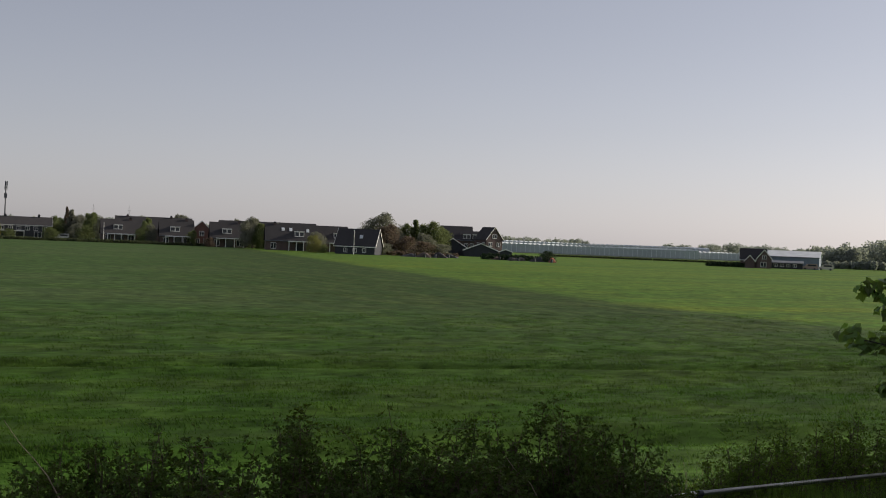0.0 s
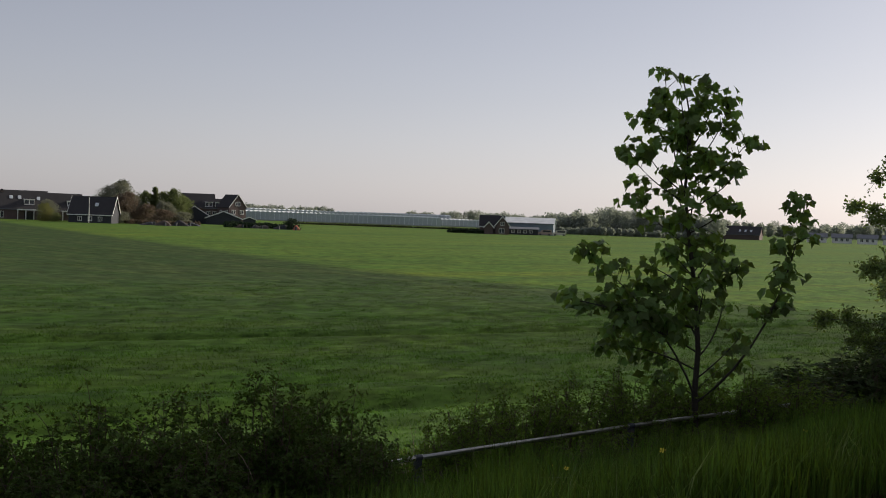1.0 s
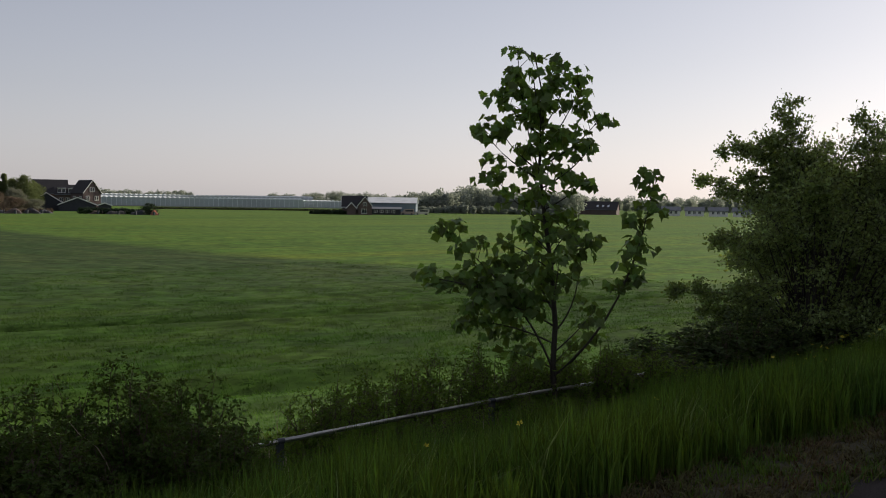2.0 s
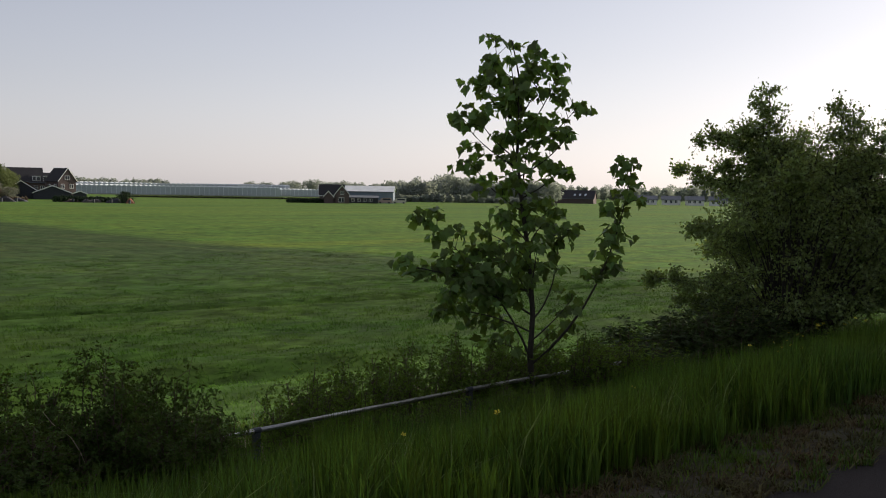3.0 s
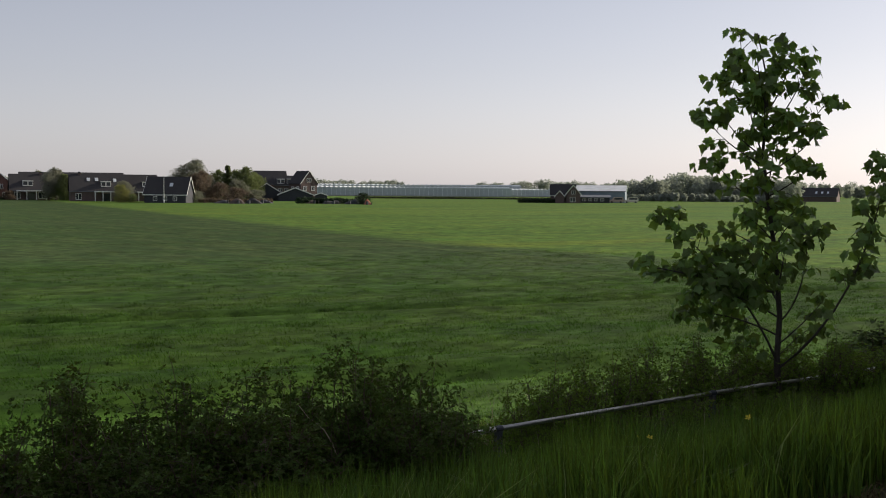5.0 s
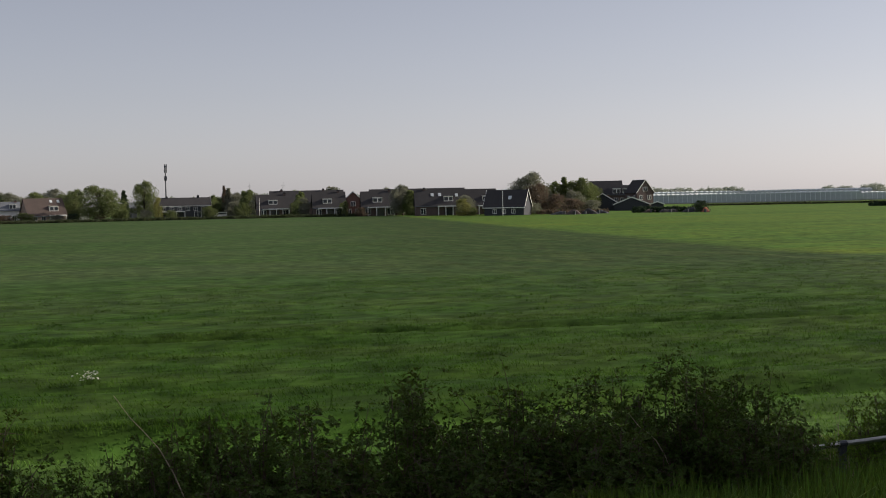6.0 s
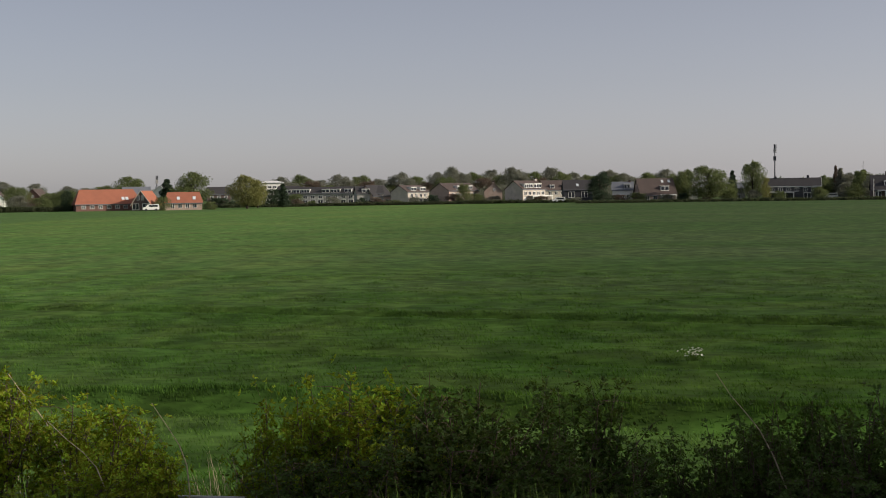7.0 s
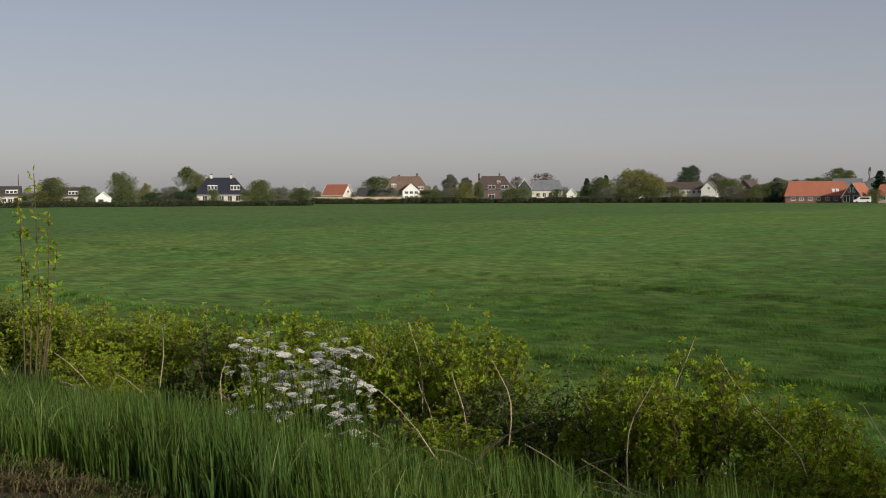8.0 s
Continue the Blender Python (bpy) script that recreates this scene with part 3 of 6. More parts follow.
    if veranda:
        x0, x1, deep, high = veranda
        t = Geo()
        t.box(x0, x1, -hd - deep, -hd - 0.02, high, high + 0.32)
        v = part("veranda_roof", t, M_WHITE, h, "flat white veranda roof on posts")
        n = max(2, round((x1 - x0) / 2.6))
        for i in range(n + 1):
            c = x0 + 0.15 + (x1 - x0 - 0.3) * i / n
            t = Geo()
            t.box(c - 0.12, c + 0.12, -hd - deep + 0.1, -hd - deep + 0.34, 0, high)
            part("post", t, M_WHITE, v)
    if door:
        x, ww, hh, dm_ = door
        t = Geo()
        t.box(x - ww / 2, x + ww / 2, -hd - 0.08, -hd, 0, hh)
        part("door", t, dm_, h)
    return h


def wins(w, z, n, ww=1.3, hh=1.4, x0=0.0):
    return [(x0 - w / 2 + w * (i + 0.5) / n, z, ww, hh) for i in range(n)]


VILLAS = "row of dark-roofed houses with white verandas"
TERRACE = "terraced houses at the village edge"
# new houses with verandas
for az, d, w, ridge in ((13.75, 418, 12.0, 7.6), (16.34, 398, 10.6, 8.0), (18.75, 388, 11.4, 7.8)):
    house("dark brick house with anthracite roof, white dormer and veranda", az, d, w, 9, 3.1, ridge, M_BRICK_DARK, M_ROOF_DARK, dormers=[(-0.6, 4.3, 3.0, 1.5)],
          windows=[(-w * 0.33, 0.4, 1.8, 2.0), (w * 0.30, 0.4, 2.2, 2.0)], veranda=(-w * 0.36, w * 0.40, 2.6, 2.6), door=(0, 2.6, 2.2, M_PANE), chimneys=[(w * 0.3, 0, 0.5)], group=VILLAS, turn=4)
house("dark brick house with anthracite roof, dormer, skylights and veranda", 21.73, 362, 15.4, 9, 3.1, 7.7, M_BRICK_DARK, M_ROOF_DARK, dormers=[(2.2, 4.2, 2.8, 1.5)], skylights=[(-2.6, 5.6), (-0.3, 5.6), (4.8, 5.4)],
      windows=[(-5.5, 0.4, 1.6, 1.8), (6, 0.4, 1.6, 2)], veranda=(-1.2, 5.6, 2.6, 2.6), door=(2.2, 2.6, 2.2, M_PANE), chimneys=[(-5.0, 0, 0.4)], group=VILLAS, turn=4)
house("narrow two-storey brick house with a white-edged gable", 17.52, 402, 5.8, 9, 5.4, 8.0, M_BRICK_RED, M_ROOF_DARK, axis="y", trim=M_WHITE, windows=[(0, 3.2, 1.6, 1.6), (-1.2, 0.5, 1.2, 1.8), (1.2, 0.5, 1.2, 1.8)], group=VILLAS)
house("dark brick house with steep anthracite roof and veranda", 23.67, 366, 9, 8, 3.0, 7.7, M_BRICK_DARK, M_ROOF_DARK, dormers=[(1.5, 4.2, 2.6, 1.4)], veranda=(-1.5, 4.0, 2.4, 2.5), windows=[(-3, 0.5, 1.6, 1.6)], group=VILLAS, turn=8)
house("dark roof of a house behind the first row", 15.3, 432, 26, 10, 5.0, 9.0, M_BRICK_DARK, M_ROOF_DARK, chimneys=[(-9, 0, 0.4), (6, 0, 0.4)], group=VILLAS)
house("long dark roof of a house behind the first row", 20.6, 430, 34, 10, 5.0, 8.9, M_BRICK_DARK, M_ROOF_DARK, chimneys=[(-4, 0, 0.4)], group=VILLAS)
house("black boarded barn house with white gable edges and skylight", 24.98, 331, 11.2, 9, 2.4, 6.9, M_BOARD_BLACK, M_ROOF_DARK, trim=M_WHITE, turn=-14, windows=wins(8, 0.5, 3, 1.1, 1.2), skylights=[(1.2, 4.2)], category="barn", name="barn_house")
house("dark painted terrace with anthracite roof and white windows", 9.52, 447, 19.0, 9, 4.6, 7.4, M_BOARD_BLACK, M_ROOF_DARK, windows=wins(17, 2.7, 6, 1.5, 1.4) + [(5.0, 0.3, 2.6, 2.0)], veranda=(-8.6, 0.5, 2.4, 2.3), chimneys=[(5.2, 0, 0.7), (-6, 0, 0.4)], group=TERRACE, trim=M_WHITE)
house("brick house with a long dark roof behind trees", 29.68, 430, 11, 9, 5.8, 10.2, M_BRICK_RED, M_ROOF_DARK, dormers=[(3.4, 6.3, 3.4, 1.7)], windows=wins(9, 3.0, 3), turn=6)
house("tall dark red brick house with a white-edged gable", 31.25, 405, 6.4, 7.5, 6.0, 9.9, M_BRICK_DARK, M_ROOF_DARK, axis="y", trim=M_WHITE, turn=32, windows=[(0, 6.2, 1.8, 1.4), (-1.6, 3.4, 1.4, 1.5), (1.6, 3.4, 1.4, 1.5)], side_windows=[(-1, -2, 3.4, 1.4, 1.4), (-1, 1.5, 3.4, 1.4, 1.4)])
house("brick link between houses with white dormers", 30.45, 418, 8.0, 8, 5.4, 8.4, M_BRICK_DARK, M_ROOF_DARK, dormers=[(-1.9, 5.7, 2.6, 1.6), (1.5, 5.7, 2.6, 1.6)], windows=wins(6, 2.8, 3))
house("dark shed with a white-edged gable", 29.52, 400, 9.6, 9, 2.6, 5.6, M_BOARD_BLACK, M_ROOF_BROWN, axis="y", trim=M_WHITE, category="shed", name="shed")
house("black barn with a low white-edged gable and open front", 30.89, 392, 11.2, 10, 2.0, 4.2, M_BOARD_BLACK, M_STEEL_BLUE, axis="y", trim=M_WHITE, door=(0, 3.6, 2.2, M_BOARD_BLACK), category="shed", name="shed")
house("small white-roofed lean-to beside a black barn", 32.1, 388, 4.0, 4, 1.9, 2.6, M_BOARD_BLACK, M_SHEET_WHITE, axis="y", trim=M_WHITE, category="shed", name="shed")
# farm
house("red brick farmhouse with dark roof and white gable edge", 43.75, 400, 8.0, 7, 2.7, 6.1, M_BRICK_DARK, M_ROOF_DARK, trim=M_WHITE)
house("red brick gable wing of a farmhouse", 44.25, 394, 4.6, 6, 3.0, 5.8, M_BRICK_DARK, M_ROOF_DARK, axis="y", trim=M_WHITE, windows=[(0, 2.9, 1.3, 1.2), (-0.2, 0.4, 1.8, 1.6)])
house("small brick gable porch of a farmhouse", 43.6, 392, 3.0, 4, 2.2, 3.9, M_BRICK_DARK, M_ROOF_DARK, axis="y", trim=M_WHITE, name="porch")
house("large blue-grey steel barn with a pale sheet roof", 45.6, 424, 17.0, 14, 4.0, 5.9, M_STEEL_BLUE, M_SHEET_WHITE, category="barn", name="barn", turn=-4)
house("low dark lean-to along a steel barn", 45.2, 408, 11.0, 5, 1.9, 2.5, M_BOARD_BLACK, M_ROOF_GREY, windows=wins(8, 0.6, 4, 1.2, 1.0), category="shed", name="shed")
# far right
house("long dark roofed farm with skylights", 55.3, 560, 22, 12, 2.4, 6.0, M_BRICK_DARK, M_ROOF_DARK, skylights=[(2, 3.4), (4.5, 3.4), (7, 3.4)], chimneys=[(-4, 0, 0.6)], turn=-8)
for i, az in enumerate((58.9, 60.0, 61.1, 62.2)):
    house("low white bungalow with a grey roof", az, 560, 8.5, 7, 2.5, 4.1, M_WHITE, M_ROOF_GREY, windows=wins(7, 0.9, 3), name="bungalow", category="bungalow", group="row of far white bungalows")
# village edge, pale terraces
house("pale brick house end with a dark dormered roof", -2.95, 430, 12.5, 8.4, 5.0, 7.9, M_BRICK_BUFF, M_ROOF_BROWN, dormers=[(-2.6, 5.3, 4.6, 1.5), (2.4, 5.3, 4.2, 1.5)], windows=wins(12, 2.8, 5, 1.6, 1.3), veranda=(-4, 7, 3, 2.3), chimneys=[(5.8, 0, 0.7)], turn=50, group=TERRACE, door=(-5, 1.2, 2.1, M_WHITE))
house("red brick gable end with a white chimney", -4.48, 446, 6.6, 12, 4.4, 7.4, M_BRICK_PINK, M_ROOF_BROWN, axis="y", windows=[(0.4, 4.4, 0.7, 1.0)], chimneys=[(0, -3, 0.4)], group=TERRACE)
house("pale brick terrace with dark dormered roof", -6.35, 440, 17.0, 9, 4.8, 7.5, M_BRICK_PINK, M_ROOF_BROWN, turn=50, dormers=[(-2.0, 5.2, 2.6, 1.3), (4.2, 5.2, 2.6, 1.3)], windows=wins(15, 2.6, 6, 1.5, 1.4) + wins(15, 0.3, 6, 1.7, 1.8), group=TERRACE)
house("buff brick terrace with white dormers", -8.5, 446, 13.0, 8, 4.6, 7.0, M_BRICK_BUFF, M_ROOF_BROWN, turn=52, dormers=[(-2.4, 4.9, 3.2, 1.4), (3.2, 4.9, 3.2, 1.4)], windows=wins(11, 2.6, 4, 1.6, 1.4) + wins(11, 0.3, 4, 1.8, 1.8), group=TERRACE)
house("dark roofed house with a pale gable end", -10.2, 452, 8.4, 9, 3.4, 7.2, M_BRICK_PINK, M_ROOF_DARK, turn=38, windows=wins(7, 0.5, 3, 1.5, 1.5), group=TERRACE)
house("grey terrace with white dormer and dark roof", -10.5, 452, 10, 9, 4.2, 6.9, M_CONCRETE, M_ROOF_DARK, turn=8, dormers=[(-1.5, 4.6, 3.0, 1.3)], windows=wins(8, 0.4, 3, 1.7, 1.7), group=TERRACE)
house("long grey terrace with white dormers and a pink brick end", -12.9, 470, 32.0, 9, 4.6, 7.0, M_CONCRETE, M_ROOF_DARK, turn=-10, dormers=[(-11.5, 4.8, 3.0, 1.3), (-8.0, 4.8, 2.6, 1.3), (-4.4, 4.8, 3.4, 1.3), (3.6, 4.8, 3.0, 1.3), (7.4, 4.8, 3.6, 1.3), (12.4, 4.8, 2.8, 1.3)],
      windows=wins(30, 2.5, 10, 1.7, 1.3) + wins(30, 0.3, 10, 2.0, 1.8), group=TERRACE)
g = Geo()
ring = [(-4.55, 0.1), (4.55, 0.1), (4.55, 4.5), (0, 6.9), (-4.55, 4.5)]
g.hull([(16.02, a, b) for a, b in ring], [(16.2, a, b) for a, b in ring])
part("end_wall", g, M_BRICK_PINK, [o for o in scene.objects if str(o.get("label", "")).startswith("long grey terrace")][0], "pink brick end wall")
house("dark house with white ground floor windows", -0.45, 448, 10.6, 9, 4.6, 8.0, M_BOARD_BLACK, M_ROOF_DARK, windows=[(-2.6, 1.6, 2.4, 2.2), (2.2, 1.6, 2.4, 2.2)], skylights=[(-0.2, 5.6)], group=TERRACE, turn=6)
house("brown roofed house with white dormers behind a terrace", -1.5, 475, 12.0, 9, 4.6, 8.2, M_BRICK_BUFF, M_ROOF_BROWN, turn=20, dormers=[(-2.6, 5.2, 1.6, 1.3), (2.4, 5.2, 1.6, 1.3)], windows=wins(10, 2.6, 4), group=TERRACE)
house("white house with a dormer and grey roof", 1.7, 441, 7.4, 8, 4.2, 7.0, M_WHITE, M_ROOF_GREY, axis="x", dormers=[(1.6, 4.6, 2.2, 1.6)], windows=wins(6, 0.8, 3, 1.2, 1.6), chimneys=[(2.5, 0, 0.3)])
house("broad dark thatched barn house with a dormer", 3.2, 437, 13.0, 11, 2.2, 8.0, M_BRICK_PINK, M_ROOF_BROWN, turn=16, dormers=[(2.6, 3.6, 3.0, 1.7)], veranda=(0.4, 6.2, 1.5, 2.0), windows=wins(11, 0.4, 4, 1.5, 1.4), skylights=[(2.5, 6.4), (5, 6.4)])
house("small white gabled house between trees", 5.0, 446, 3.4, 6, 3.2, 5.6, M_WHITE, M_ROOF_GREY, axis="y", trim=M_WHITE)
house("grey house front seen between trees", 7.1, 452, 4.2, 6, 4.2, 6.0, M_CONCRETE, M_ROOF_GREY, windows=[(0, 2.4, 1.2, 1.6), (0, 0.4, 1.2, 1.6)])
house("white flat-roofed block behind the trees", -15.1, 500, 9.5, 10, 9.2, 10.0, M_WHITE, M_WHITE, hip=3, windows=wins(8, 7.0, 4, 1.6, 1.0) + wins(8, 3.2, 4, 1.6, 1.2), name="apartment_block", category="apartments")
for az, w in ((-14.3, 8), (-17.6, 9)):
    house("dark brick house with white windows among trees", az, 480, w, 9, 4.8, 7.6, M_BRICK_DARK, M_ROOF_DARK, windows=wins(w - 1, 2.8, 3) + wins(w - 1, 0.4, 3), group=TERRACE)
# orange farm
def orange_farm():
    h = house("long orange tiled farmhouse with a glazed gable porch", -22.75, 392, 20.0, 10, 2.3, 6.6, M_BRICK_RED, M_ROOF_ORANGE, turn=8, windows=wins(18, 0.7, 7, 1.3, 1.1), skylights=[(4.6, 3.2), (5.8, 3.2)], chimneys=[(-3.2, 1.0, -0.2)], hip=2.0)
    house("glazed timber gable wing with orange roof", -20.95, 385, 6.4, 8, 1.8, 6.0, M_BRICK_DARK, M_ROOF_ORANGE, axis="y", trim=M_CREAM, turn=-24, windows=[(-0.9, 3.2, 0.9, 1.5), (0.5, 3.2, 0.9, 1.5), (-1.8, 0.2, 2.2, 2.0), (1.6, 0.2, 2.4, 2.0)], name="porch_wing")
    return h


orange_farm()
house("low orange tiled house with skylights", -19.25, 380, 11.2, 8, 2.3, 5.4, M_BRICK_PINK, M_ROOF_ORANGE, windows=wins(9, 0.6, 4), skylights=[(-1.6, 3.0), (3.2, 3.0)], hip=1.0)
house("white gabled house with dark roof behind the orange farm", -20.1, 450, 9, 8, 5.0, 8.2, M_WHITE, M_ROOF_DARK, axis="y", trim=M_WHITE, turn=-25, windows=[(0, 5, 1.4, 1.4), (-2, 2.6, 1.4, 1.4)])
house("grey roofed house behind the orange farm", -21.4, 470, 10, 9, 5.0, 8.0, M_CONCRETE, M_ROOF_GREY)
# houses along the hedge
house("white villa with navy hipped roof and two chimneys", -50.8, 447, 17.6, 11, 4.0, 9.3, M_CREAM, M_ROOF_NAVY, hip=4.6, dormers=[(-3.2, 4.8, 3.4, 1.7), (5.0, 4.8, 3.4, 1.7)], windows=wins(15, 0.8, 5, 1.8, 2.0), chimneys=[(-3.6, 0, 1.2), (3.6, 0, 1.2)], over=0.8)
house("orange roofed house with a white gable", -45.3, 515, 10.5, 8, 2.8, 7.0, M_CREAM, M_ROOF_ORANGE, hip=0.0, turn=-32, trim=M_WHITE, side_windows=[(1, 0, 3.4, 1.4, 1.3)])
house("dark roofed annexe with white eaves", -44.0, 512, 7.4, 7, 2.3, 5.4, M_WHITE, M_ROOF_DARK, windows=wins(6, 0.5, 2, 1.6, 1.5), hip=1.2)
house("large brown thatched house with a white gable front", -42.0, 500, 20.0, 12, 3.0, 10.2, M_WHITE, M_THATCH, hip=4.5, dormers=[(-5.5, 5.8, 2.0, 1.3), (5.8, 4.6, 2.2, 1.3)], windows=wins(17, 0.5, 6, 1.6, 1.8), chimneys=[(-3, 0, 0.4), (4.6, 0, 1.0)], turn=4)
house("white gable front of a thatched house", -41.75, 492, 7.4, 5, 4.2, 7.6, M_WHITE, M_THATCH, axis="y", windows=wins(6, 2.9, 3, 1.4, 1.3) + wins(6, 0.3, 3, 1.5, 2.0), name="house")
house("tall brown tiled brick house with white bay windows", -37.8, 487, 15.6, 11, 5.2, 10.0, M_BRICK_DARK, M_ROOF_BROWN, hip=3.6, windows=[(-0.6, 4.6, 3.0, 1.8), (4.6, 4.6, 3.0, 1.8), (-0.6, 0.6, 2.6, 2.2), (4.6, 0.6, 2.6, 2.2)], chimneys=[(-5.8, 1, 0.9), (2.6, 0, 0.9)], dormers=[(2.2, 7.2, 1.4, 0.9)])
house("grey roofed house with a white-edged gable", -35.2, 590, 15.0, 10, 4.4, 9.2, M_CREAM, M_ROOF_GREY, hip=2.0, windows=wins(12, 1.0, 4, 1.8, 2.0))
house("dark gable with white edges beside a grey roof", -36.3, 585, 6.5, 9, 5.4, 9.4, M_BOARD_GREEN, M_ROOF_GREY, axis="y", trim=M_WHITE)
house("small white gabled cottage", -34.03, 520, 4.2, 6, 2.6, 4.9, M_WHITE, M_ROOF_BROWN, axis="y", trim=M_WHITE, windows=[(0, 0.5, 1.2, 1.4)])
house("long low brown roofed house with a cream front", -28.9, 640, 25.0, 11, 4.6, 8.2, M_BRICK_BUFF, M_ROOF_BROWN, hip=2.0, windows=wins(22, 2.4, 8, 1.8, 1.4))
house("white gable end of a long house", -27.5, 632, 8.0, 8, 4.4, 8.4, M_WHITE, M_ROOF_BROWN, axis="y", trim=M_WHITE, turn=-14, windows=[(0, 4.4, 1.2, 1.2)], name="house")
house("brown roofed house half hidden by bushes", -25.8, 640, 11.0, 10, 3.6, 9.0, M_BRICK_RED, M_ROOF_BROWN, axis="y", turn=-25, windows=[(0, 4.6, 1.4, 1.3)])
house("low house with dark roof and white dormer band", -60.4, 455, 9.5, 9, 3.2, 6.4, M_BRICK_BUFF, M_ROOF_DARK, dormers=[(1.5, 3.9, 4.0, 1.2)], windows=wins(8, 0.6, 4, 1.6, 1.6), name="bungalow")
house("low house with dark roof and white dormer", -57.6, 450, 8.5, 9, 3.0, 5.9, M_BRICK_BUFF, M_ROOF_DARK, dormers=[(0.5, 3.4, 3.4, 1.2)], windows=wins(7, 0.6, 3, 1.6, 1.6), name="bungalow")
house("white gabled garage with an open door", -56.2, 405, 4.8, 7, 2.2, 4.2, M_WHITE, M_ROOF_DARK, axis="y", trim=M_WHITE, door=(-0.8, 1.6, 1.9, M_BOARD_BLACK), name="garage", category="garage")


# ---- greenhouses ----
def greenhouse(az, d, w, depth, eave, ridge, bays, label):
    h = empty("greenhouse", spot(az, d), label, "greenhouse", "greenhouse complex")
    g = Geo()
    g.box(-w / 2, w / 2, 0, depth, 0.5, eave)
    part("glass_wall", g, M_GREENHOUSE, h)
    g = Geo()
    g.box(-w / 2 - 0.1, w / 2 + 0.1, -0.1, depth + 0.1, 0, 0.5)
    part("plinth", g, M_CONCRETE, h)
    step = w / bays
    for i in range(bays):
        a = -w / 2 + i * step
        g = Geo()
        g.hull([(a, -0.1, eave), (a + step, -0.1, eave), (a + step / 2, -0.1, ridge)], [(a, depth, eave), (a + step, depth, eave), (a + step / 2, depth, ridge)])
        part("roof_bay", g, M_GH_ROOF, h)
        g = Geo()
        g.box(a - 0.08, a + 0.08, -0.3, -0.11, 0.5, eave + 0.1)
        part("mullion", g, M_GH_ROOF, h)
    return h


greenhouse(36.4, 690, 118, 60, 4.9, 5.8, 44, "long glass greenhouse with a limed white ridged roof")
greenhouse(36.2, 770, 150, 120, 6.6, 7.4, 50, "taller glass greenhouse behind with white ridged roof")
greenhouse(43.2, 730, 52, 120, 4.2, 5.0, 20, "lower glass greenhouse wing with white ridges")
greenhouse(30.0, 760, 60, 90, 5.5, 6.8, 14, "hazy glass greenhouse block behind houses")


# ---- masts and poles ----
def mast(az, d, high, r, label, name="mast"):
    h = empty(name, spot(az, d), label, "mast")
    g = Geo()
    g.tube([(0, 0, 0), (0, 0, high * 0.5), (0, 0, high)], r, r * 0.55, 10)
    part("pole", g, M_MAST, h)
    for i, z in enumerate((high - 1.4, high - 3.0, high - 6.0)):
        for k in range(3):
            a = 2.1 * k + 0.3 * i
            g = Geo()
            c, s = math.cos(a) * r * 1.35, math.sin(a) * r * 1.35
            g.box(c - 0.16, c + 0.16, s - 0.16, s + 0.16, z, z + 1.7)
            part("antenna", g, M_MAST if i != 1 else M_CONCRETE, h)
        g = Geo()
        g.box(-r * 1.5, r * 1.5, -0.05, 0.05, z + 0.8, z + 0.9)
        g.box(-0.05, 0.05, -r * 1.5, r * 1.5, z + 0.8, z + 0.9)
        part("bracket", g, M_MAST, h)
    return h


mast(8.72, 470, 20.4, 0.32, "dark steel telecom mast with antenna panels")
mast(-20.46, 500, 12.6, 0.3, "slim dark mast behind the orange farm")
for az, d, hgt in ((24.74, 322, 6.5), (13.05, 392, 6.2), (-48.6, 430, 7.0), (-46.9, 480, 7.5)):
    h = empty("flagpole", spot(az, d), "slim white painted flagpole beside a house", "flagpole", "white poles")
    g = Geo()
    g.tube([(0, 0, 0), (0, 0, hgt)], 0.10, 0.06, 8)
    part("pole", g, M_WHITE, h)
    g = Geo()
    g.tube([(0, 0, hgt), (0, 0, hgt + 0.15)], 0.12, 0.12, 8)
    part("finial", g, M_WHITE, h)
# concrete grey on the pylon steel stands in for distance haze
for az in (13.6, 15.2):
    h = empty("pylon", spot(az - 1.0, 1500), "far lattice power pylon in the haze", "pylon", "far pylons")
    for sx in (-1, 1):
        g = Geo()
        g.tube([(sx * 2.0, 0, 0), (sx * 0.5, 0, 26), (0, 0, 34)], 0.10, 0.08, 4)
        part("leg", g, M_CONCRETE, h)
    for z, r in ((22, 3.0), (28, 2.2)):
        g = Geo()
        g.box(-r, r, -0.1, 0.1, z, z + 0.2)
        part("arm", g, M_CONCRETE, h)


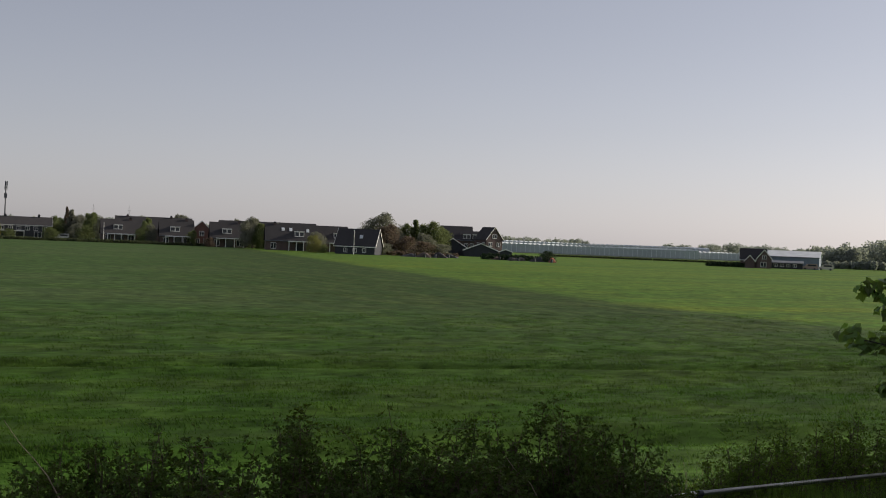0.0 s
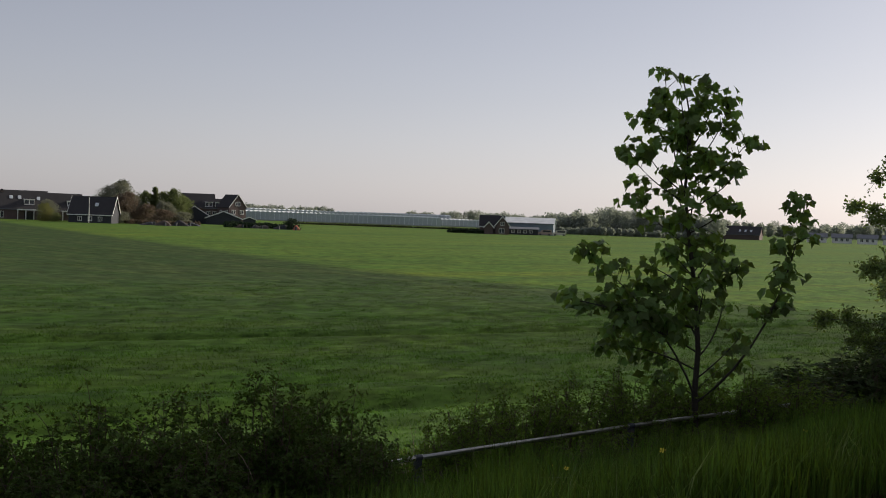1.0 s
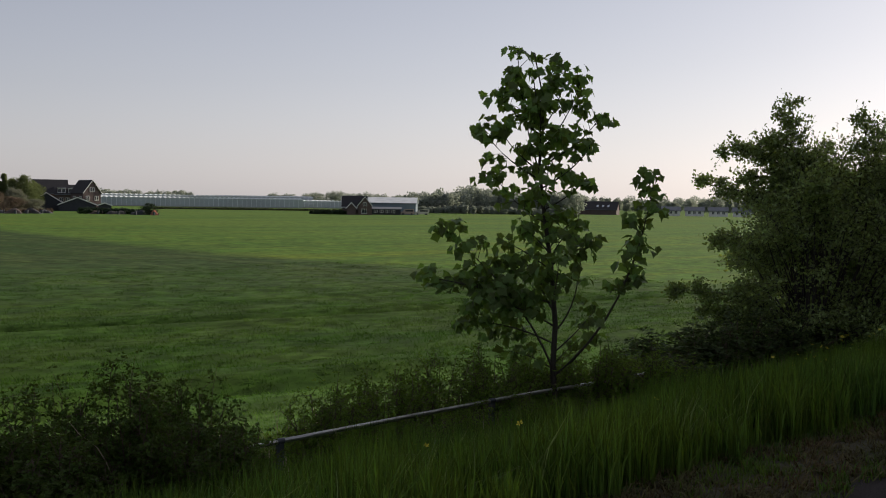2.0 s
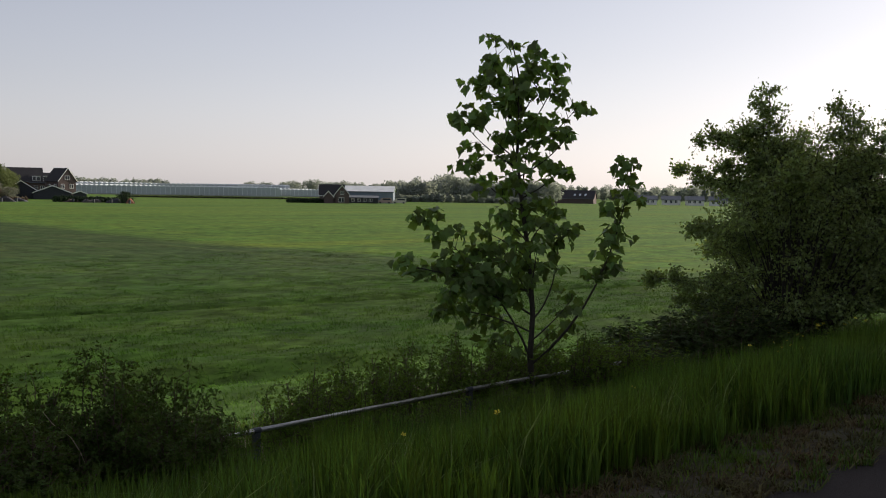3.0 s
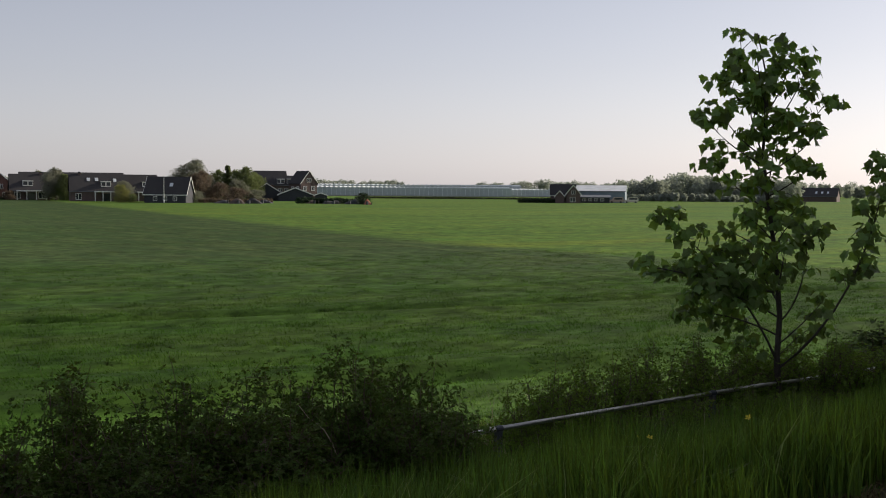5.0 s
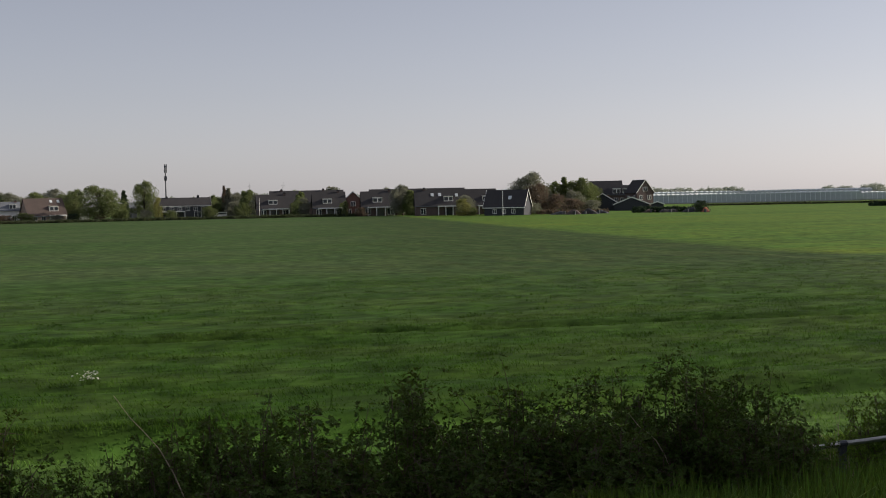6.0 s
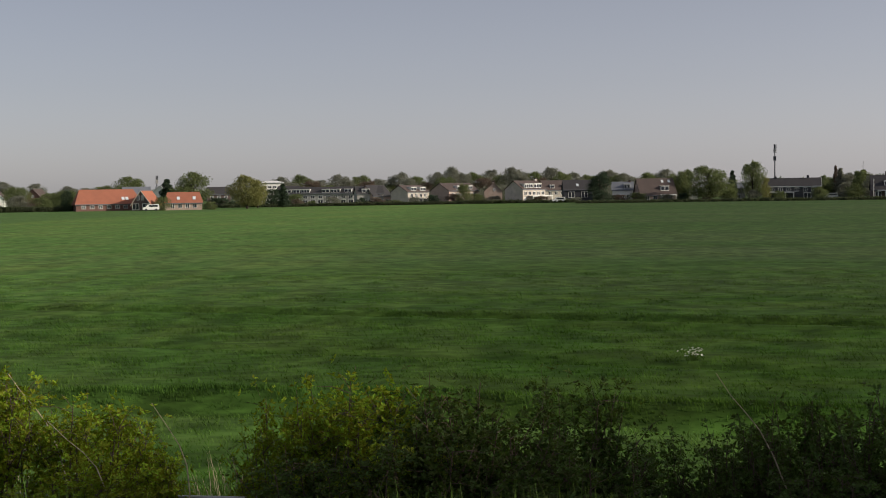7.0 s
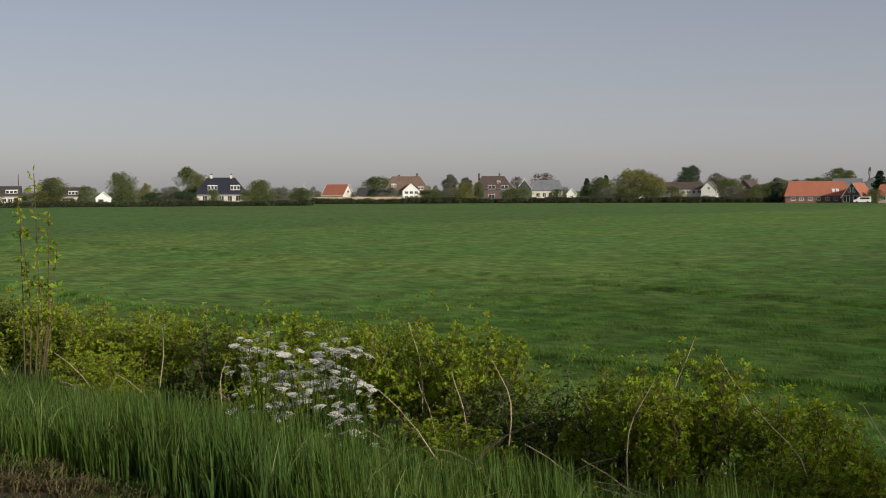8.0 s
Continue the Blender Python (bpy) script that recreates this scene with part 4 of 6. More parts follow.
# ---- far trees ----
def crown_tree(kind, seed, name="tree"):
    """A tree of unit height 10 with trunk, limbs and a ragged crown."""
    rng = np.random.default_rng(seed)
    root = new(name)
    t = Geo()
    shape = {"round": (0.16, 4.2, 0.32, 30), "poplar": (0.20, 2.3, 0.25, 34), "cone": (0.10, 1.9, 0.2, 34), "willow": (0.14, 4.6, 0.30, 36), "bush": (0.02, 5.2, 0.10, 34), "bare": (0.28, 4.2, 0.35, 30)}[kind]
    low, rad, trunk, lobes = shape
    t.tube([(0, 0, -0.3), (0.05, 0.1, 3), (0.1, 0.0, 8.5)], trunk, 0.05, 7)
    pts = []
    for i in range(lobes):
        f = (i + rng.uniform(0, 1)) / lobes
        z = 10 * (low + (0.93 - low) * f)
        if kind == "cone":
            r = rad * (1.05 - f)
        elif kind in ("poplar",):
            r = rad * math.sin(math.pi * (0.12 + 0.80 * f)) ** 0.6
        else:
            r = rad * math.sin(math.pi * (0.16 + 0.76 * f)) ** 0.7
        a = rng.uniform(0, 6.28)
        q = r * rng.uniform(0.35, 0.85)
        c = np.array([math.cos(a) * q, math.sin(a) * q, z])
        t.tube([(0.05, 0.05, max(0.4, z * 0.6)), tuple(c * (0.6, 0.6, 0.9)), tuple(c)], 0.07, 0.02, 4, cap=False)
        lr = r * rng.uniform(0.34, 0.55) + 0.25
        k = 230 if kind != "bare" else 120
        d = rng.normal(size=(k, 3))
        d /= np.linalg.norm(d, axis=1)[:, None]
        pts.append(c + d * lr * rng.uniform(0.45, 1.08, k)[:, None] * (1, 1, 0.8 if kind != "willow" else 1.1))
    part("trunk", t, M_BARK, root)
    g = Geo()
    g.leaves(np.concatenate(pts), 0.40 if kind not in ("bare",) else 0.30, rng, 0.3)
    part("crown", g, M_CROWNS["green"], root)
    return root


TREES = {}


def tree(kind, colour, az, d, width, high, label, seed=0, category="tree", group="", name="tree"):
    key = (kind, colour, seed % 3)
    if key not in TREES:
        root = crown_tree(kind, 11 + 7 * (seed % 3) + len(kind), name)
        for o in root.children:
            if o.name.startswith("crown"):
                o.data.materials[0] = M_CROWNS[colour]
        TREES[key] = [root, False]
    root, used = TREES[key]
    wid = {"round": 8.6, "poplar": 5.0, "cone": 4.2, "willow": 9.0, "bush": 10.4, "bare": 8.4}[kind]
    m = spot(az, d, (seed * 77) % 360) @ Matrix.Diagonal((width / wid, width / wid, high / 10.2, 1))
    if not used:
        root.matrix_world = m
        TREES[key][1] = True
        ob = root
    else:
        ob = copy_thing(root, Matrix.Identity(4))
        ob.matrix_world = m
    ob.name = name
    return tagged(ob, label, category, group)


FAR = [
    ("round", "grey", 25.95, 412, 13.5, 14.0, "tall grey-green tree in young leaf behind barns"), ("bush", "brown", 26.9, 405, 8, 9.0, "reddish brown tree beside a barn"),
    ("cone", "green", 27.69, 394, 5.6, 12.3, "slender green tree near sheds"), ("round", "green", 28.61, 390, 9.0, 11.3, "green spreading tree beside brick houses"),
    ("bush", "green", 25.9, 340, 6.0, 4.6, "low bush beside a black barn"), ("bush", "yellow", 22.83, 335, 4.8, 5.0, "yellow-green bush at the meadow edge"),
    ("bush", "green", 12.2, 425, 6, 5.4, "green garden shrub beside houses"), ("bush", "grey", 15.15, 396, 4.6, 6.6, "grey budding shrub between houses"), ("bush", "green", 17.15, 388, 2.6, 5.2, "slim green shrub between houses"), ("bush", "brown", 24.35, 345, 4.0, 4.2, "brown shrub between a house and a barn"), ("round", "grey", 19.91, 376, 7.6, 10.0, "bare grey tree between houses"), ("poplar", "green", 20.2, 374, 4.6, 8.2, "green tree between houses"),
    ("poplar", "green", 12.5, 452, 6, 10.6, "green garden tree beside village gardens"), ("cone", "grey", 11.6, 454, 6.0, 11.6, "grey budding garden tree"), ("bush", "green", 10.9, 450, 6, 7.6, "green garden shrub beside village gardens"), ("bush", "green", 14.9, 404, 4.0, 7.6, "green shrub between houses"),
    ("poplar", "green", 15.0, 410, 4.0, 9.0, "slim green tree between houses"), ("round", "grey", 16.5, 460, 10, 11.2, "grey tree behind roofs"), ("round", "grey", 19.0, 470, 8, 10.4, "grey tree behind roofs"),
    ("bush", "grey", 13.0, 428, 6, 8.6, "grey budding garden tree beside houses"), ("bush", "green", 17.0, 392, 3.0, 4.6, "small green shrub between houses"), ("poplar", "grey", 21.0, 372, 3.6, 8.4, "grey budding tree between houses"), ("bush", "brown", 22.6, 374, 5, 6.4, "brown shrub between houses"), ("bush", "green", 23.3, 336, 3.0, 2.4, "low green shrub at the meadow edge"), ("bush", "brown", 27.3, 372, 7, 6.0, "brown undergrowth behind sheds and boards"), ("bush", "grey", 28.1, 380, 8, 7.0, "grey undergrowth behind sheds and boards"), ("cone", "brown", 11.4, 460, 3.4, 12.8, "slim reddish tree behind village gardens"),
    ("round", "green", 7.7, 436, 10.0, 14.0, "tall green tree near a mast"), ("bush", "yellow", 8.35, 430, 3.4, 8.0, "yellow-green shrub near a terrace"), ("cone", "dark", 6.80, 445, 5.0, 11.4, "dark conifer among garden trees"),
    ("round", "green", 5.75, 424, 16.0, 12.4, "dense green garden tree"), ("bush", "brown", 4.55, 452, 9.0, 9.4, "brown budding garden tree"), ("bush", "dark", -15.1, 440, 11, 6.6, "dark garden shrubs before a white block"), ("bush", "green", -14.0, 430, 7, 4.6, "green garden shrubs beside a terrace"), ("bush", "dark", -17.6, 430, 12, 3.6, "dark garden shrubs beside a yard"), ("bush", "green", 8.9, 432, 5, 3.2, "low green garden shrub before a terrace"), ("bush", "green", 10.7, 436, 6, 4.4, "green garden shrub before a terrace"), ("bush", "grey", 11.9, 440, 7, 6.0, "grey budding shrub beside gardens"), ("bush", "green", 14.7, 395, 4, 5.0, "green shrub between houses"), ("bush", "dark", 18.0, 384, 3, 3.0, "dark garden shrub between houses"), ("round", "green", 4.6, 440, 9.0, 11.4, "green garden tree beside village gardens"), ("bush", "green", 6.6, 430, 7, 6, "garden shrub at the meadow edge"),
    ("round", "dark", 0.62, 432, 8.8, 11.2, "dark green full tree before houses"), ("bush", "green", -5.9, 425, 6.0, 7.4, "green tree before a terrace"),
    ("round", "green", -18.9, 412, 13.0, 12.9, "round green tree beside the orange house"), ("cone", "dark", -20.0, 430, 8.0, 11.0, "dark conifer behind the orange house"), ("round", "yellow", -16.3, 384, 11.6, 11.0, "yellow-green pollarded tree beside village gardens"),
    ("round", "yellow", -15.8, 386, 7, 9.4, "yellow-green tree beside village gardens"), ("round", "green", -21.66, 640, 19, 15.4, "round green tree behind the orange roof"), ("round", "green", -22.9, 640, 15, 10.6, "green trees behind the orange roof"),
    ("bush", "dark", -24.5, 392, 4.4, 6.8, "dark bush at the orange farm"), ("bush", "green", -20.2, 372, 5.6, 4.4, "green bush between orange houses"), ("bush", "green", -18.0, 372, 5.0, 2.6, "low bush beside village gardens"), ("cone", "dark", -14.6, 400, 5, 8.6, "dark conifer beside village gardens"),
    ("round", "green", -52.2, 500, 14.0, 14.8, "airy green tree beside a villa"), ("willow", "green", -48.94, 402, 9.6, 8.2, "green willow beside a villa"), ("willow", "green", -55.4, 432, 11.0, 11.2, "round green tree beside a garage"),
    ("bush", "yellow", -54.3, 440, 4.6, 7.6, "yellow-green shrub beside village gardens"), ("willow", "green", -58.5, 446, 11.6, 9.6, "green willow before bungalows"), ("bush", "green", -57.0, 420, 6.4, 6.6, "green shrub beside village gardens"), ("bush", "green", -60.9, 430, 6, 5, "green shrub beside village gardens"),
    ("bush", "dark", -53.9, 415, 9, 4.2, "dark garden hedge shrubs"), ("bush", "dark", -52.6, 415, 10, 4.6, "dark garden hedge shrubs"), ("bush", "green", -51.2, 430, 5, 5.2, "green shrub before a villa"), ("bush", "green", -49.7, 430, 5, 5.0, "green shrub before a villa"),
    ("bush", "yellow", -52.0, 430, 2.4, 2.6, "yellow flowering shrub beside village gardens"), ("willow", "green", -43.3, 560, 18, 11.0, "green tree behind a thatched house"), ("bush", "dark", -43.6, 488, 9, 5.2, "dark shrub before a thatched house"), ("bush", "green", -40.6, 488, 7, 5.0, "green shrub beside village gardens"),
    ("poplar", "grey", -39.9, 493, 6.4, 11.6, "slender grey willow tree"), ("poplar", "grey", -39.1, 493, 5.6, 10.2, "slender grey willow tree"), ("bush", "green", -38.5, 480, 5.4, 8.0, "green shrub before a brick house"), ("bare", "brown", -36.6, 560, 9, 11.2, "bare brown tree behind houses"),
    ("bare", "brown", -35.4, 640, 16, 14.0, "bare brown tree behind a grey roof"), ("bush", "green", -36.4, 510, 9, 5.4, "green shrubs before houses"), ("bush", "green", -34.7, 510, 7, 5.0, "green shrubs before houses"), ("cone", "dark", -33.3, 560, 7, 10.4, "dark conifer beside village gardens"),
    ("cone", "dark", -32.4, 560, 6, 12.0, "dark conifer beside village gardens"), ("willow", "yellow", -31.1, 522, 20, 13.2, "broad yellow-green willow beside village gardens"), ("willow", "green", -32.6, 515, 12, 9.8, "green willow beside village gardens"), ("willow", "yellow", -30.2, 522, 12, 11.0, "yellow-green willow beside village gardens"),
    ("bush", "green", -29.3, 520, 10, 6.0, "green shrubs before a long house"), ("round", "dark", -28.5, 690, 16, 18.4, "dark broad conifer behind a roof"), ("cone", "dark", -29.9, 690, 9, 12.0, "dark conifer beside village gardens"), ("cone", "dark", -30.5, 690, 8, 11.0, "dark conifer beside village gardens"),
    ("willow", "green", -26.7, 560, 12, 9.6, "green willow beside a white gable"), ("round", "grey", -27.3, 760, 14, 15, "grey tree behind houses"), ("bush", "green", -25.2, 520, 11, 6.6, "green shrubs beside village gardens"), ("round", "grey", -24.4, 640, 13, 10.6, "grey trees behind shrubs"), ("round", "grey", -25.8, 740, 13, 13.6, "yellowish tree behind a brown roof"),
    ("round", "grey", -23.6, 640, 14, 9.6, "grey trees behind the orange farm"), ("bush", "green", -24.0, 500, 9, 5, "green shrubs beside village gardens"),
]
for i, (k, c, az, d, w, hh, lab) in enumerate(FAR):
    tree(k, c, az, d, w, hh, lab, i, name="shrub" if k == "bush" else "tree", category="shrub" if k == "bush" else "tree", group="garden trees of the village")
# shrubs and garden trees that stand between and before the houses
rt = random.Random(12)
HOUSE_AT = (-60.4, -57.6, -56.2, -50.8, -45.3, -44.0, -41.75, -37.8, -35.2, -34.03, -28.9, -27.5, -22.6, -20.95, -19.25)
az, k = -63.0, 0
while az < -23.5:
    if min(abs(az - h) for h in HOUSE_AT) > 0.75:
        tree(("bush", "willow", "bush")[k % 3], ("grey", "green", "green", "grey", "yellow")[k % 5], az, rt.uniform(445, 475), rt.uniform(7, 12), rt.uniform(4.6, 7.4), "soft green garden growth between village houses", k + 2, name="shrub" if k % 3 != 1 else "tree", category="shrub" if k % 3 != 1 else "tree", group="garden growth")
    else:
        tree("bush", ("grey", "green")[k % 2], az, rt.uniform(432, 442), rt.uniform(3.5, 6), rt.uniform(1.6, 2.6), "low garden shrub before a house", k, name="shrub", category="shrub", group="garden growth")
    az += rt.uniform(0.75, 1.25)
    k += 1
for az, d, w, hh, sort, tone in ((10.4, 452, 7, 7.0, "round", "grey"), (11.0, 455, 7, 8.6, "round", "green"), (11.9, 456, 8, 9.4, "round", "grey"), (12.6, 448, 7, 10.0, "round", "green"), (13.1, 440, 5, 8.0, "poplar", "grey"), (14.75, 440, 9, 9.6, "round", "green"), (15.25, 436, 7, 9.0, "round", "grey"), (15.0, 400, 5, 6.0, "bush", "green"),
                                 (17.9, 380, 4, 3.0, "bush", "brown"), (19.6, 372, 5, 8.8, "round", "grey"), (20.35, 372, 6, 8.0, "bush", "green"), (22.9, 352, 6, 6.0, "bush", "grey"), (24.2, 350, 5, 5.2, "bush", "green"),
                                 (26.3, 372, 9, 9.5, "round", "brown"), (26.75, 390, 8, 8.4, "round", "grey"), (27.2, 396, 8, 10.4, "round", "green"), (28.2, 392, 8, 10.2, "round", "green"), (29.0, 396, 7, 9.6, "round", "green"), (25.6, 345, 6, 5.4, "bush", "brown"), (26.1, 336, 6, 3.6, "bush", "grey"), (28.0, 360, 9, 4.4, "bush", "brown"), (29.0, 362, 7, 3.8, "bush", "grey")):
    tree(sort, tone, az, d, w, hh, "garden growth in young leaf beside dark houses", k, name="shrub" if sort == "bush" else "tree", category="shrub" if sort == "bush" else "tree", group="garden growth")
    k += 1
for i in range(26):
    az = -17.0 + i * 0.98 + rt.uniform(-0.3, 0.3)
    tree("bush", ("green", "grey", "dark", "brown")[i % 4], az, rt.uniform(422, 432), rt.uniform(4, 8), rt.uniform(1.8, 4.2), "low garden shrub at the meadow edge", i, name="shrub", category="shrub", group="garden growth")
# row of round trees behind the terraces
for i, az in enumerate(np.arange(-14.6, 4.2, 0.92)):
    top = 13.4 + (2.4 if -8 < az < -1.4 else 0) + 1.5 * math.sin(i * 2.3)
    tree("bush", ("grey", "brown", "green")[i % 3], float(az) + 0.45, 575 + 15 * (i % 2), 13.0, top - 3.2, "hazy shrubby tree behind the terraces", i + 1, group="trees behind the village")
    tree("round", ("grey", "green", "grey")[i % 3], float(az), 590 + 12 * (i % 3), 14.5, top, "hazy round tree behind the terraces", i + 3, group="trees behind the village")


def woods(name, az0, az1, d, high, n, colour, label, seed, deep=30, grain=560, leaf=0.0012):
    """A far wood: many ragged clumps in one sheet of growth."""
    rng = np.random.default_rng(seed)
    pts = []
    for i in range(n):
        az = radians(az0 + (az1 - az0) * (i + rng.uniform(0, 1)) / n)
        r = d + rng.uniform(0, deep)
        top = high * rng.uniform(0.78, 1.05) * (0.9 + 0.12 * math.sin(az * 60))
        wide = high * rng.uniform(0.25, 0.42)
        k = grain
        q = rng.normal(size=(k, 3))
        q /= np.linalg.norm(q, axis=1)[:, None]
        q *= rng.uniform(0.6, 1.05, k)[:, None]
        pts.append(np.stack([r * math.sin(az) + q[:, 0] * wide, r * math.cos(az) + q[:, 1] * wide, FIELD_Z + top * 0.52 + q[:, 2] * top * 0.48], 1))
    g = Geo()
    g.leaves(np.concatenate(pts), min(d * leaf, 1.5), rng, 0.2, 0.7)
    tagged(new(name, g.mesh(name, M_CROWNS[colour])), label, "wood", kind="stuff")


# woods in "pale" wear leaf colour lightened to look hazed by distance
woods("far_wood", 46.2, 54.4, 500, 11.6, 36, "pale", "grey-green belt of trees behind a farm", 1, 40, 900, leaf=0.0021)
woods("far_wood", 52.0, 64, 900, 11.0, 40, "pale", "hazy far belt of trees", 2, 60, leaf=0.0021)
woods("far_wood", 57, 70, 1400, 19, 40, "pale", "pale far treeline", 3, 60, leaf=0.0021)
woods("yard_scrub", 30.9, 34.3, 326, 1.7, 34, "dark", "dark low scrub round the yard piles", 31, 8, 260)
woods("yard_scrub", 26.4, 29.8, 330, 1.3, 34, "brown", "brown low scrub round the yard piles", 32, 8, 260)
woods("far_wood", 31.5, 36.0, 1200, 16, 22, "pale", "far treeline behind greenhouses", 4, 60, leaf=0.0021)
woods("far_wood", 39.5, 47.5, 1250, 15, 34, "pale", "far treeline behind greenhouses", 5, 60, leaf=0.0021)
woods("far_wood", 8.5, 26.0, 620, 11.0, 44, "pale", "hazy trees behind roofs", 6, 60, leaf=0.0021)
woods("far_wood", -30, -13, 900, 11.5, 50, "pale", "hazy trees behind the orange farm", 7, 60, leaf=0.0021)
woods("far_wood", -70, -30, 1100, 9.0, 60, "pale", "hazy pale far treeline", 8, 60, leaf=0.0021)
woods("far_wood", 68, 100, 500, 11.0, 60, "grey", "belt of trees along the meadow", 9, 60, leaf=0.0021)
woods("far_wood", -110, -62, 480, 8.0, 60, "grey", "belt of trees along the meadow", 10, 60, leaf=0.0021)
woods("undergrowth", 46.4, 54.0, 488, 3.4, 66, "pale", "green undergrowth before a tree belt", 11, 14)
# hedge along the village road, shrubs at the meadow edge
woods("clipped_hedge", -64, -46.5, 352, 1.75, 300, "hedge", "dark clipped hedge along the meadow", 12, 2, 200)
woods("clipped_hedge", -46.5, -24.3, 392, 1.95, 380, "hedge", "dark clipped hedge along the meadow", 13, 2, 200)
woods("garden_trees", -17.5, 27.0, 505, 7.6, 150, "grey", "grey-green garden trees between the houses", 21, 60, 300)
woods("garden_trees", -33.0, -23.0, 700, 8.0, 40, "grey", "grey-green garden trees between the houses", 22, 40, 300)
woods("garden_trees", -62.0, -33.0, 640, 4.4, 120, "grey", "grey-green garden trees between the houses", 23, 40, 260)
woods("garden_shrubs", -17.5, -0.5, 418, 1.2, 420, "hedge", "low garden shrubs along the meadow edge", 14, 6, 70)
woods("garden_shrubs", -0.5, 24.0, 384, 0.9, 520, "hedge", "low garden shrubs along the meadow edge", 15, 8, 70)
woods("ditch_bank", 33.8, 43.2, 520, 0.75, 150, "hedge", "dark rough growth along a far ditch", 17, 3, 60)
woods("garden_shrubs", 41.6, 43.6, 394, 1.4, 20, "dark", "dark clipped farm hedge", 16, 3, 200)


# ---- vehicles, piles ----
def van(az, d, colour, label, turn=90, s=1.0):
    h = empty("van", spot(az, d, turn), label, "van", "parked vehicles")
    g = Geo()
    prof = [(-2.4, 0.35), (2.4, 0.35), (2.45, 1.0), (1.6, 1.2), (1.0, 1.9), (-2.3, 2.0), (-2.45, 1.0)]
    g.hull([(-0.9 * s, a * s, b * s) for a, b in prof], [(0.9 * s, a * s, b * s) for a, b in prof])
    part("body", g, colour, h)
    for y in (-1.5, 1.5):
        for x in (-0.85, 0.85):
            g = Geo()
            g.tube([(x * s - 0.12, y * s, 0.33 * s), (x * s + 0.12, y * s, 0.33 * s)], 0.33 * s, 0.33 * s, 12)
            part("wheel", g, M_BOARD_BLACK, h)
    for x in (-0.905, 0.905):
        g = Geo()
        g.box(x * s - 0.01, x * s + 0.01, -2.0 * s, 0.7 * s, 1.2 * s, 1.75 * s)
        part("side_window", g, M_PANE, h)
    return h


for az, d, c, lab in ((-20.75, 370, M_WHITE, "white van beside the orange farm"), (-1.35, 420, M_WHITE, "white van parked at a terrace"), (11.2, 440, M_WHITE, "white car parked by gardens"), (-44.9, 470, M_SHEET_WHITE, "pale car behind a garden hedge"), (-39.9, 470, M_WHITE, "white camper beside a road"), (-30.6, 480, M_SHEET_WHITE, "white car behind a hedge"), (47.0, 408, M_CREAM, "pale trailer beside a steel barn"), (46.3, 408, M_BRICK_PINK, "pale trailer beside a steel barn")):
    van(az, d, c, lab)


def junk(az, d, seed, label, material, w=3.0, high=1.6):
    """A heap in the yard: a sagging tarpaulin over goods, leaning boards, drums."""
    rng = np.random.default_rng(seed)
    h = empty("scrap_pile", spot(az, d, rng.uniform(-20, 20)), label, "scrap pile", "piles in the farmyard")
    g = Geo()
    nx, ny = 13, 7
    v = []
    for j in range(ny):
        for i in range(nx):
            u, t = i / (nx - 1) * 2 - 1, j / (ny - 1) * 2 - 1
            z = high * 0.8 * max(0.0, 1 - abs(u) ** 3) * max(0.0, 1 - abs(t) ** 3) * (0.75 + 0.25 * math.sin(3 * u + seed)) + rng.uniform(0, 0.12)
            v.append((u * w * 0.5, t * 1.4, z if abs(u) < 1 and abs(t) < 1 else 0.0))
    g.add(v, [(j * nx + i, j * nx + i + 1, (j + 1) * nx + i + 1, (j + 1) * nx + i) for j in range(ny - 1) for i in range(nx - 1)])
    part("tarpaulin", g, material, h)
    for i in range(3):
        g = Geo()
        x, ln, lean = rng.uniform(-0.5, 0.5) * w, rng.uniform(1.2, 2.6), rng.choice([-1, 1]) * rng.uniform(0.7, 1.3)
        dx, dz = math.sin(lean) * ln, math.cos(lean) * min(ln, high * 1.05)
        y = -1.5 - 0.08 * i
        dx *= 0.5
        g.hull([(x, y, 0), (x + 0.2, y, 0), (x + 0.2, y + 0.05, 0), (x, y + 0.05, 0)], [(x + dx, y + 0.5, dz), (x + dx + 0.2, y + 0.5, dz), (x + dx + 0.2, y + 0.55, dz), (x + dx, y + 0.55, dz)])
        part("board", g, (M_BOARD_BLACK, M_ROOF_BROWN, M_BOARD_BLACK)[i % 3], h)
    g = Geo()
    x = rng.uniform(-0.4, 0.4) * w
    g.tube([(x, -2.3, 0), (x, -2.3, 0.9)], 0.3, 0.3, 10)
    part("drum", g, M_MAST, h)


for i, (az, d, w, hh) in enumerate(((27.4, 322, 4.2, 1.6), (28.1, 318, 4.4, 2.3), (28.9, 322, 4.6, 2.6), (29.5, 330, 3.6, 1.8), (31.8, 330, 5.0, 1.9), (32.6, 325, 5.0, 2.3), (33.6, 322, 4.2, 2.5))):
    junk(az, d, i, "heap of dark boards and scrap in a farmyard", (M_BOARD_BLACK, M_ROOF_BROWN, M_ROOF_DARK)[i % 3], w, hh * 0.72)
junk(34.35, 316, 21, "orange-brown crate stack at the yard's end", M_ROOF_ORANGE, 2.0, 1.7)
tree("bush", "dark", 34.1, 318, 4.4, 3.2, "dark round shrub at the yard's end", 2, "shrub", name="shrub")
g = Geo()
for i in range(40):
    az = -46.5 + i * 0.11
    p, q = spot(az, 440).translation, spot(az + 0.11, 440).translation
    g.hull([(p.x, p.y, -2.6), (q.x, q.y, -2.6), (q.x, q.y + 0.1, -2.6), (p.x, p.y + 0.1, -2.6)], [(p.x, p.y, -0.5), (q.x, q.y, -0.5), (q.x, q.y + 0.1, -0.5), (p.x, p.y + 0.1, -0.5)])
